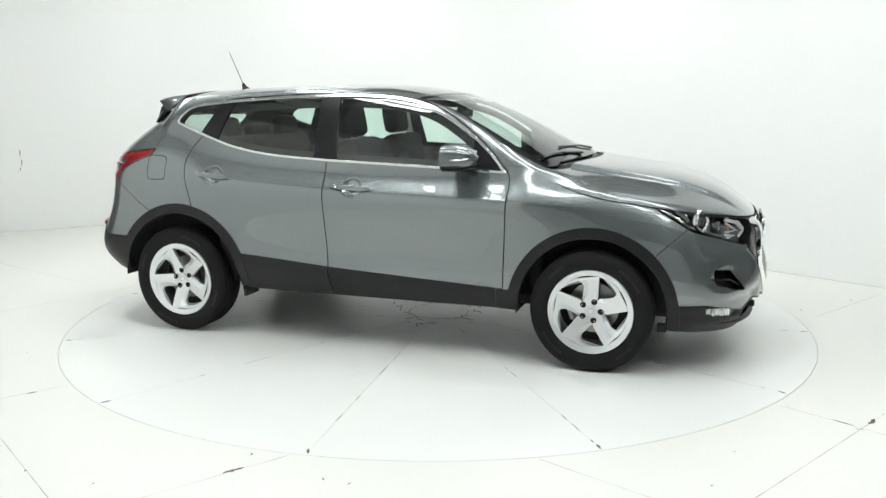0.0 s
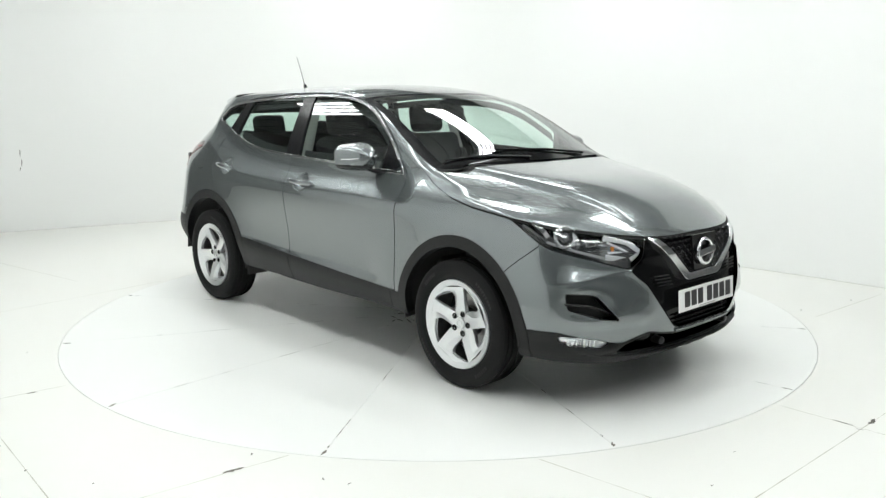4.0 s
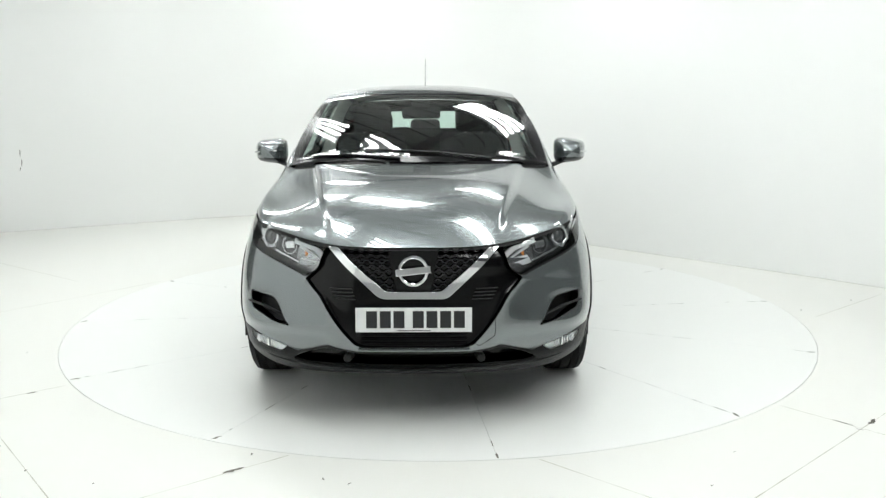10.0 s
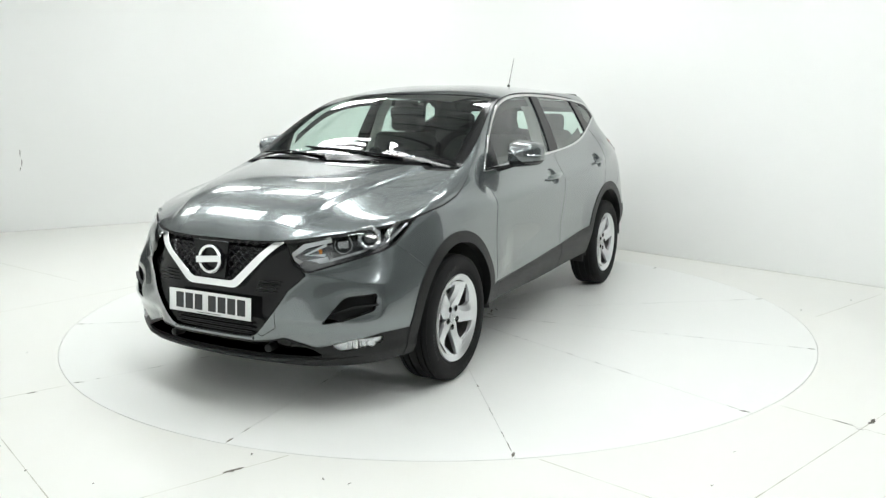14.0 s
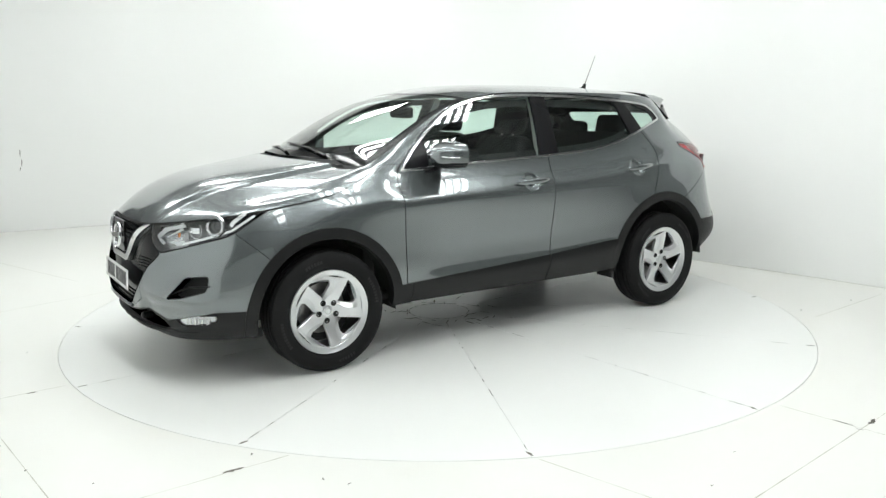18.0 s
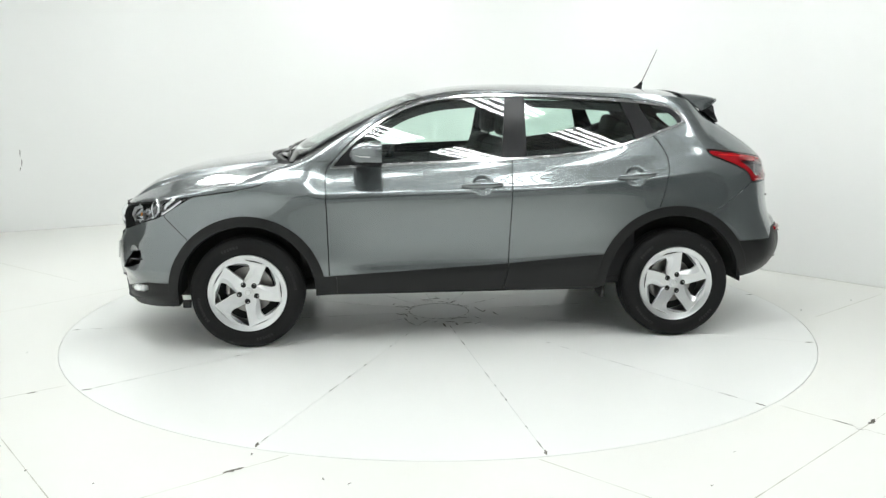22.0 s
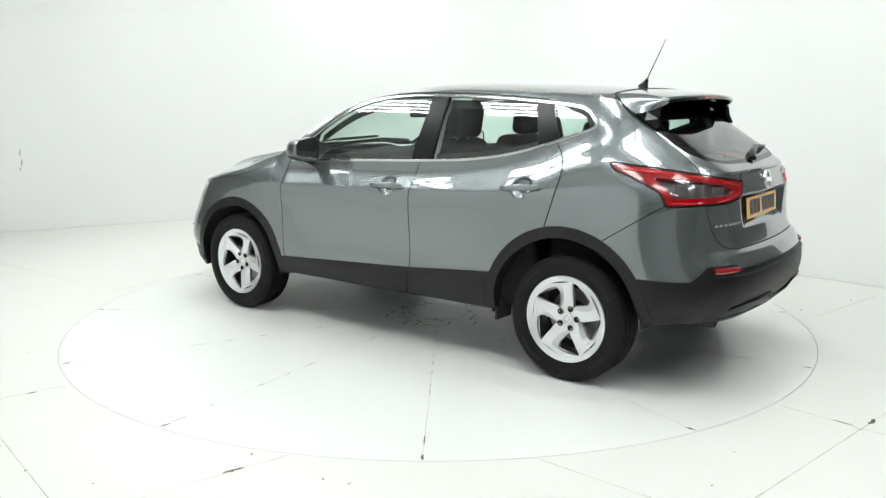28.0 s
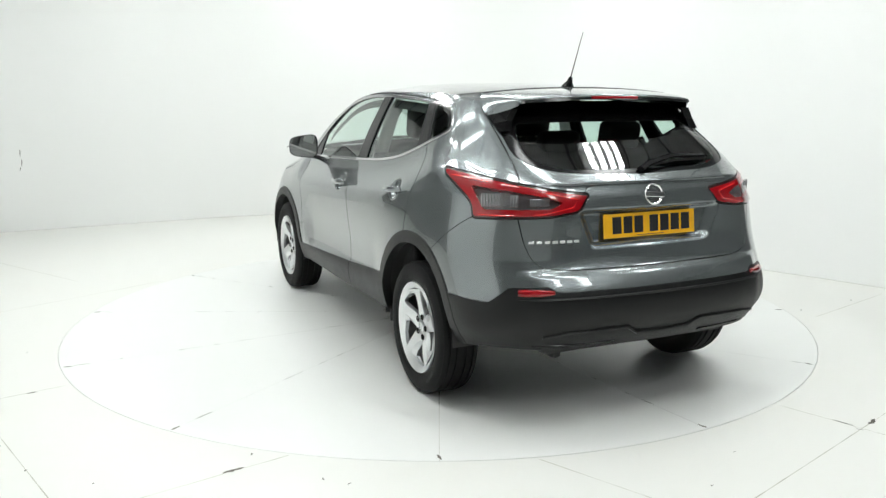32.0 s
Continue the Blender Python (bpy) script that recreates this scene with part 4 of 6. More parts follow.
# ---------------- windscreen and roof ----------------
def build_top():
    ring_edge = SKIN[: NU // 2 + 1, -1]                       # left half: nose to tail
    crown = np.array([(1.30, 1.042), (1.17, 1.120), (1.06, 1.1845), (.946, 1.2485), (.63, 1.404), (.316, 1.518), (.15, 1.553), (.004, 1.573), (-.231, 1.583), (-.585, 1.581),
                      (-.98, 1.568), (-1.333, 1.548), (-1.60, 1.515), (-1.80, 1.470)])[::-1]
    across = 48
    xs = ring_edge[:, 0]
    zc = spline(crown[:, 0], crown[:, 1:], np.clip(xs, -1.8, 1.3))[:, 0]
    t = np.linspace(-1, 1, across + 1)
    power = np.interp(xs, [-1.0, .1, .5], [3.0, 2.7, 2.1])
    V = np.empty((len(xs), across + 1, 3))
    V[..., 0] = xs[:, None]
    V[..., 1] = ring_edge[:, 1][:, None] * t[None]
    V[..., 2] = zc[:, None] - (zc - ring_edge[:, 2])[:, None] * np.abs(t[None]) ** power[:, None]
    du, dv = np.gradient(V, axis=0), np.gradient(V, axis=1)
    n = np.cross(du, dv)
    n /= np.linalg.norm(n, axis=2, keepdims=True) + 1e-12
    n[n[..., 2] < 0] *= -1
    g = np.stack(np.broadcast_arrays(np.arange(len(xs))[:, None], np.abs(t)[None] * 1.0), -1).astype(float)
    ii, jj = np.meshgrid(np.arange(len(xs) - 1), np.arange(across), indexing="ij")
    w = across + 1
    f = np.stack([ii * w + jj, (ii + 1) * w + jj, (ii + 1) * w + jj + 1, ii * w + jj + 1], -1).reshape(-1, 4)
    return Sheet(V, n, g, f)


TOP = build_top()


def assemble_top():
    seam = lambda v, g: 0.225 + 0.075 * (1 - (v[:, 1] / 0.62) ** 2) - v[:, 0]           # below zero: ahead of the roof
    screen, strip, roof = TOP.carve(TOP.faces, seam, 0.006)
    TOP.panel("roof", roof, PAINT, CAR, "metallic grey roof panel", rim=0.0)
    TOP.panel("roof_seal", strip, SEAL, CAR, "black seal over the windscreen", lift=-0.004, rim=0)
    pane, edge = TOP.cut(screen, lambda v, g: np.maximum(np.abs(v[:, 1]) - np.interp(v[:, 0], [.2, .6, 1.0, 1.05, 1.2], [.600, .655, .715, .72, .74]), v[:, 0] - 1.2))
    for half in TOP.cut(edge, lambda v, g: v[:, 1]):
        TOP.panel("windscreen_edge", half, SATIN_BLACK, CAR, "black windscreen edge trim", rim=0)
    glass_, frit = TOP.cut(pane, lambda v, g: np.maximum(np.maximum(np.abs(v[:, 1]) - np.interp(v[:, 0], [.2, .6, 1.0, 1.2], [.575, .628, .685, .70]), v[:, 0] - 1.09 + 0.11 * (v[:, 1] / .7) ** 2),
                                                                       0.265 - v[:, 0] + 0.075 * (1 - (v[:, 1] / 0.62) ** 2)))
    w = TOP.panel("windscreen", glass_, GLASS_FRONT, CAR, "clear windscreen with a green tint", rim=0)
    w.visible_shadow = False
    TOP.panel("windscreen_border", frit, GLOSS_BLACK, CAR, "black printed windscreen border", rim=0)


assemble_top()


# ---------------- wheels ----------------
RIM_K = 1.04


def build_wheel():
    wheel = new("wheel")
    wheel["label"] = "silver five-spoke alloy wheel with a black tyre"
    # tyre: bead, sidewall, shoulder and grooved tread; the outer face looks to +y
    half = 0.108
    prof = [(0.226, 0.080), (0.238, 0.094), (0.246, 0.100), (0.252, 0.1005), (0.254, 0.1025), (0.262, 0.1045), (0.280, 0.107), (0.300, 0.106), (0.316, 0.101), (0.326, 0.094), (0.333, 0.085)]
    tread = []
    for y in (0.062, 0.026, -0.026, -0.062):
        tread += [(0.3385, y + 0.006), (0.330, y + 0.004), (0.330, y - 0.004), (0.3385, y - 0.006)]
    prof = prof + tread + [(r, -y) for r, y in reversed(prof)]
    lathe_part("tyre", prof, 96, TYRE, wheel, label="black road tyre with grooved tread")
    # shoulder blocks
    bm = bmesh.new()
    for k in range(72):
        a = 2 * math.pi * k / 72
        for s in (1, -1):
            m = Matrix.Rotation(a, 4, "Y") @ Matrix.Translation((0.3215, s * 0.081, 0)) @ Matrix.Rotation(s * -0.60, 4, "Z")
            vs = bmesh.ops.create_cube(bm, size=1.0)["verts"]
            bmesh.ops.scale(bm, vec=(0.008, 0.026, 0.021), verts=vs)
            bmesh.ops.transform(bm, matrix=m, verts=vs)
    part("tread_texture", bm, TYRE, wheel)["kind"] = "stuff"
    bm = bmesh.new()
    rng = random.Random(3)
    for start, count in ((20, 9), (115, 6), (200, 9), (295, 6)):
        for k in range(count):
            m = Matrix.Rotation(radians(start + 3.6 * k), 4, "Y") @ Matrix.Translation((0.287, 0.1070, 0))
            vs = bmesh.ops.create_cube(bm, size=1.0)["verts"]
            bmesh.ops.scale(bm, vec=(rng.uniform(0.014, 0.018), 0.0022, rng.uniform(0.009, 0.013)), verts=vs)
            bmesh.ops.transform(bm, matrix=m, verts=vs)
    part("sidewall_texture", bm, SEAL, wheel, "raised marks on the tyre wall")["kind"] = "stuff"
    lathe_part("rim", [(r * RIM_K, h) for r, h in [(0.224, 0.098), (0.2265, 0.092), (0.222, 0.083), (0.214, 0.078), (0.205, 0.070), (0.198, 0.060), (0.1935, 0.066), (0.1935, 0.0845), (0.197, 0.0875), (0.206, 0.0895), (0.217, 0.0945), (0.224, 0.098)]],
               96, ALLOY, wheel, label="silver alloy rim")
    lathe_part("barrel", [(r * RIM_K, h) for r, h in [(0.203, 0.062), (0.200, 0.02), (0.196, -0.06), (0.205, -0.09), (0.222, -0.098)]], 72, STEEL, wheel, label="dull inner rim barrel")
    # five broad twisted spokes: a flat face with a slanted flank, flaring into the rim on one hand
    stations = [  # radius, leading edge, start of the flat face, trailing edge, height of the face and of the low edge, depth
        (0.026, -36, -34, 36, 0.060, 0.060, 0.030), (0.060, -36, -28, 36, 0.062, 0.058, 0.028), (0.076, -33, -16, 35.5, 0.066, 0.054, 0.024), (0.088, -24, -5, 33.5, 0.070, 0.055, 0.024),
        (0.114, -14, 1, 27.5, 0.077, 0.061, 0.024), (0.137, -9, 3, 24.5, 0.082, 0.068, 0.024), (0.157, -10, 3, 22.8, 0.0855, 0.075, 0.023), (0.170, -13, 1, 21.8, 0.0872, 0.079, 0.022),
        (0.183, -30, -8, 21.0, 0.0885, 0.084, 0.018), (0.193, -46, -20, 20.6, 0.0895, 0.087, 0.014), (0.200, -50, -22, 20.5, 0.0890, 0.087, 0.012)]
    for k in range(5):
        bm = bmesh.new()
        rows = []
        for r, a0, am, a1, zf, zl, dep in stations:
            row = []
            for a, z in ((a0, zl - dep), (a0, zl - 0.002), (a0 + 1.2, zl), (am, zf), (a1 - 1.6, zf), (a1, zf - 0.003), (a1, zf - dep)):
                q = radians(90 + 72 * k + a)
                row.append(bm.verts.new((RIM_K * r * math.cos(q), z, RIM_K * r * math.sin(q))))
            rows.append(row)
        for p, q in zip(rows, rows[1:]):
            for j in range(6):
                bm.faces.new((p[j], p[j + 1], q[j + 1], q[j]))
            bm.faces.new((p[6], p[0], q[0], q[6]))
        o = part("spoke", bm, ALLOY, wheel, smooth=True)
        o.data.set_sharp_from_angle(angle=radians(14))
    lathe_part("centre_cap", [(0.0, 0.0705), (0.022, 0.070), (0.029, 0.067), (0.031, 0.058)], 40, ALLOY, wheel, label="round silver centre cap")
    lathe_part("cap_ring", [(0.014, 0.0708), (0.0145, 0.0722), (0.0175, 0.0722), (0.018, 0.0700)], 32, SATIN_CHROME, wheel)
    for k in range(5):
        q = radians(90 + 27 + 72 * k)
        lathe_part("wheel_nut", [(0.0, 0.060), (0.0095, 0.060), (0.0105, 0.064), (0.0150, 0.0665), (0.0165, 0.0640)], 16, SEAL, wheel, at=(0.054 * math.cos(q), 0.0025, 0.054 * math.sin(q)))
    lathe_part("brake_disc", [(0.03, -0.010), (0.055, 0.004), (0.080, 0.004), (0.082, -0.020), (0.142, -0.020), (0.142, -0.042), (0.03, -0.042)], 64, STEEL, wheel, label="worn steel brake disc")
    bm = bmesh.new()
    for i in range(7):
        q = radians(-20 + 8 * i)
        box(bm, 0.128 * math.cos(q), -0.018, 0.128 * math.sin(q), 0.030, 0.050, 0.026, 0.006)
    part("brake_caliper", bm, STEEL, wheel, "grey brake caliper")
    lathe_part("valve", [(0.0, 0.074), (0.003, 0.074), (0.004, 0.05)], 10, SEAL, wheel, at=(0.19 * math.cos(radians(122)), 0, 0.19 * math.sin(radians(122))))
    lathe_part("hub_backing", [(0.0, -0.045), (0.195, -0.045), (0.195, -0.05)], 40, UNDER, wheel)
    return wheel


def place_wheels():
    first = build_wheel()
    TRACK = 0.786
    k = 0
    for x, side, spin in ((AXLE_F, 1, -15), (AXLE_F, -1, 8), (AXLE_R, 1, 10), (AXLE_R, -1, 34)):
        m = Matrix.Translation((x, side * TRACK, TYRE_R)) @ Matrix.Rotation(0 if side > 0 else math.pi, 4, "Z") @ Matrix.Rotation(radians(spin), 4, "Y")
        w = first if k == 0 else copy_thing(first, m)
        w.matrix_basis = m
        w.parent = CAR
        k += 1


place_wheels()


# ---------------- inner arches, underbody, cabin ----------------
def build_inside():
    for which in (1, -1):
        cx, cz, r = ARCH[which][0], ARCH[which][1], ARCH[which][2] + 0.012
        for side in (1, -1):
            vs, fs = [], []
            n = 28
            for i in range(n + 1):
                a = math.pi * i / n
                for y in (0.872, 0.52):
                    vs.append((cx + r * math.cos(a), side * y, cz + r * math.sin(a)))
            for y in (0.872, 0.52):
                vs += [(cx + r, side * y, 0.305), (cx - r, side * y, 0.295 if which > 0 else 0.375)]
            for i in range(n):
                fs.append((2 * i, 2 * i + 1, 2 * i + 3, 2 * i + 2))
            b = 2 * (n + 1)
            fs.append((0, 1, b + 2, b))
            fs.append((2 * n, 2 * n + 1, b + 3, b + 1))
            fs.append(tuple(2 * i + 1 for i in range(n + 1)) + (b + 3, b + 2))
            mesh_object("arch_liner", vs, fs, UNDER, CAR, "dark inner wheel arch liner", smooth=False)
    bm = bmesh.new()
    box(bm, 0.0, 0, 0.33, 1.75, 1.62, 0.06, 0.02)
    box(bm, 1.70, 0, 0.30, 0.72, 1.06, 0.10, 0.03)
    box(bm, -1.72, 0, 0.38, 0.55, 1.06, 0.10, 0.03)
    box(bm, 0, 0, 0.29, 3.2, 0.28, 0.08, 0.03)
    part("underbody", bm, UNDER, CAR, "dark underbody")
    bm = bmesh.new()
    box(bm, 0.0, 0, 0.36, 2.0, 1.56, 0.06, 0.02)
    part("cabin_floor", bm, TRIM, CAR, "dark cabin floor")
    for side in (1, -1):
        for x, ln in ((0.30, 1.08), (-0.68, 0.80)):
            bm = bmesh.new()
            box(bm, x, side * 0.765, 0.72, ln, 0.05, 0.70, 0.02)
            box(bm, x, side * 0.725, 0.86, ln * 0.7, 0.06, 0.06, 0.02)
            part("door_lining", bm, TRIM, CAR, "dark door lining with an armrest")
        bm = bmesh.new()
        box(bm, -1.42, side * 0.66, 0.84, 0.62, 0.06, 0.52, 0.02)
        part("boot_lining", bm, TRIM, CAR, "dark boot side lining")
    bm = bmesh.new()
    box(bm, -1.84, 0, 0.75, 0.08, 1.16, 0.62, 0.02)
    part("tailgate_lining", bm, TRIM, CAR, "dark tailgate lining")
    bm = bmesh.new()
    box(bm, 0.98, 0, 0.68, 0.08, 1.42, 0.66, 0.02)
    part("bulkhead", bm, UNDER, CAR, "dark bulkhead")
    bm = bmesh.new()
    box(bm, -1.45, 0, 1.03, 0.62, 1.22, 0.02, 0.008)
    part("parcel_shelf", bm, TRIM, CAR, "dark parcel shelf")
    # headliner follows the roof a little below it
    vs, fs = [], []
    xs = [0.24, 0.0, -0.4, -0.8, -1.12, -1.36]
    for x in xs:
        for j in range(9):
            t = j / 4 - 1
            zc = 1.545 - 0.05 * abs((x + 0.45) / 1.1) ** 2
            vs.append((x, 0.56 * t, zc - 0.055 * abs(t) ** 2.5))
    for i in range(len(xs) - 1):
        for j in range(8):
            fs.append((i * 9 + j, i * 9 + j + 1, (i + 1) * 9 + j + 1, (i + 1) * 9 + j))
    mesh_object("headliner", vs, fs, TRIM_LIGHT, CAR, "pale fabric headliner")
    # dashboard
    bm = bmesh.new()
    prof = [(1.02, 1.085), (0.86, 1.085), (0.66, 1.045), (0.60, 0.99), (0.63, 0.86), (0.72, 0.62), (1.02, 0.62)]
    rows = []
    for y in (-0.72, -0.40, 0.0, 0.40, 0.72):
        hump = 0.035 if y == -0.40 else 0.0
        rows.append([bm.verts.new((x - (0.03 if abs(y) < 0.1 else 0), y, z + (hump if z > 0.95 else 0))) for x, z in prof])
    for p, q in zip(rows, rows[1:]):
        for j in range(len(prof) - 1):
            bm.faces.new((p[j], p[j + 1], q[j + 1], q[j]))
    part("dashboard", bm, TRIM, CAR, "dark moulded dashboard", smooth=True)
    bm = bmesh.new()
    box(bm, 0.61, 0.02, 0.90, 0.03, 0.22, 0.13, 0.01)
    part("centre_screen", bm, GLOSS_BLACK, CAR, "gloss black centre screen")
    # steering wheel, on the right
    cx, cy, cz = 0.47, -0.37, 0.98
    m = Matrix.Translation((cx, cy, cz)) @ Matrix.Rotation(radians(-24), 4, "Y")
    ringp = [m @ Vector((0, 0.178 * math.cos(2 * math.pi * i / 32), 0.178 * math.sin(2 * math.pi * i / 32))) for i in range(32)]
    sw = bar("steering_wheel", ringp, 0.016, GLOSS_BLACK, CAR, "dark leather steering wheel", closed=True, up=(1, 0, 0.2))
    bm = bmesh.new()
    box(bm, 0, 0, 0, 0.05, 0.16, 0.12, 0.02, m)
    box(bm, 0, 0.12, 0, 0.02, 0.10, 0.035, 0.006, m)
    box(bm, 0, -0.12, 0, 0.02, 0.10, 0.035, 0.006, m)
    box(bm, 0, 0, -0.11, 0.02, 0.05, 0.10, 0.006, m)
    part("hub", bm, TRIM, sw)


def seat(name, x, y, width, label):
    def cushion(bm, w, d, h, m, bev):
        vs = bmesh.ops.create_cube(bm, size=1.0)["verts"]
        bmesh.ops.scale(bm, vec=(d, w, h), verts=vs)
        es = list({e for v in vs for e in v.link_edges})
        rb = bmesh.ops.bevel(bm, geom=es, offset=bev, segments=4, affect="EDGES", profile=0.5)
        vs = list({v for f in rb["faces"] for v in f.verts} | {v for v in vs if v.is_valid})
        bmesh.ops.transform(bm, matrix=m, verts=vs)
    s = new(name)
    s.parent = CAR
    s.location = (x, y, 0)
    s["label"] = label
    bm = bmesh.new()
    cushion(bm, width, 0.50, 0.16, Matrix.Translation((0.0, 0, 0.62)) @ Matrix.Rotation(radians(-8), 4, "Y"), 0.05)
    part("seat_cushion", bm, TRIM, s, smooth=True)
    bm = bmesh.new()
    cushion(bm, width, 0.15, 0.64, Matrix.Translation((-0.31, 0, 0.93)) @ Matrix.Rotation(radians(-17), 4, "Y"), 0.06)
    for q in (1, -1):
        cushion(bm, 0.09, 0.16, 0.46, Matrix.Translation((-0.25, q * (width / 2 - 0.05), 0.90)) @ Matrix.Rotation(radians(-17), 4, "Y"), 0.04)
    part("backrest", bm, TRIM, s, smooth=True)
    return s


def headrest(s, y):
    bm = bmesh.new()
    vs = bmesh.ops.create_cube(bm, size=1.0)["verts"]
    bmesh.ops.scale(bm, vec=(0.11, 0.27, 0.20), verts=vs)
    bmesh.ops.bevel(bm, geom=list(bm.edges), offset=0.045, segments=4, affect="EDGES", profile=0.5)
    bmesh.ops.transform(bm, matrix=Matrix.Translation((-0.435, y, 1.345)) @ Matrix.Rotation(radians(-10), 4, "Y"), verts=list(bm.verts))
    h = part("headrest", bm, TRIM, s, smooth=True)
    for q in (0.06, -0.06):
        bar("post", [(-0.40, y + q, 1.20), (-0.425, y + q, 1.30)], 0.007, STEEL, s)


def build_seats():
    for y in (0.37, -0.37):
        s = seat("front_seat", 0.12, y, 0.50, "dark fabric front seat with headrest")
        headrest(s, 0)
    s = seat("rear_bench", -0.82, 0, 1.22, "dark fabric rear bench with headrests")
    for y in (0.40, 0.0, -0.40):
        bm = bmesh.new()
        vs = bmesh.ops.create_cube(bm, size=1.0)["verts"]
        bmesh.ops.scale(bm, vec=(0.10, 0.25, 0.16 if y else 0.12), verts=vs)
        bmesh.ops.bevel(bm, geom=list(bm.edges), offset=0.04, segments=4, affect="EDGES", profile=0.5)
        bmesh.ops.transform(bm, matrix=Matrix.Translation((-0.42, y, 1.285 if y else 1.255)) @ Matrix.Rotation(radians(-10), 4, "Y"), verts=list(bm.verts))
        part("headrest", bm, TRIM, s, smooth=True)
    # inner mirror with its sensor housing
    bm = bmesh.new()
    box(bm, 0.33, 0, 1.395, 0.05, 0.25, 0.075, 0.02, seg=3)
    im = part("interior_mirror", bm, GLOSS_BLACK, CAR, "black interior mirror with sensor housing", smooth=True)
    bm = bmesh.new()
    box(bm, 0.34, 0.0, 1.455, 0.12, 0.12, 0.045, 0.015)
    part("sensor_housing", bm, GLOSS_BLACK, im, smooth=True)
    # grab posts: inner pillar trims
    for side in (1, -1):
        bar("pillar_trim", [(-0.30, side * 0.715, 1.06), (-0.32, side * 0.61, 1.38), (-0.33, side * 0.55, 1.48)], [0.045, 0.04, 0.035], TRIM_LIGHT, CAR, "pale inner pillar trim", flat=0.35, up=(1, 0, 0))


build_inside()
build_seats()


# ---------------- lamps ----------------
def facing(at, way):
    """A pose whose +y axis points along way."""
    return Matrix.Translation(at) @ Vector((0, 1, 0)).rotation_difference(Vector(way)).to_matrix().to_4x4()


def turned(name, profile, segs, mat, parent, m, label=""):
    ob = lathe_part(name, profile, segs, mat, parent, label=label)
    ob.matrix_basis = m
    return ob


def ribbon(name, pts, width, thick, mat, parent, way, label=""):
    """A flat strip of box section along pts; way: its outward direction."""
    bm = bmesh.new()
    pts = [Vector(p) for p in pts]
    way = Vector(way).normalized()
    rows = []
    for i, p in enumerate(pts):
        d = (pts[min(i + 1, len(pts) - 1)] - pts[max(i - 1, 0)]).normalized()
        s = d.cross(way).normalized() * width / 2
        rows.append([bm.verts.new(p + a) for a in (s, s + way * thick, -s + way * thick, -s)])
    for p, q in zip(rows, rows[1:]):
        for j in range(4):
            bm.faces.new((p[j], p[(j + 1) % 4], q[(j + 1) % 4], q[j]))
    bm.faces.new(rows[0])
    bm.faces.new(rows[-1])
    return part(name, bm, mat, parent, label)


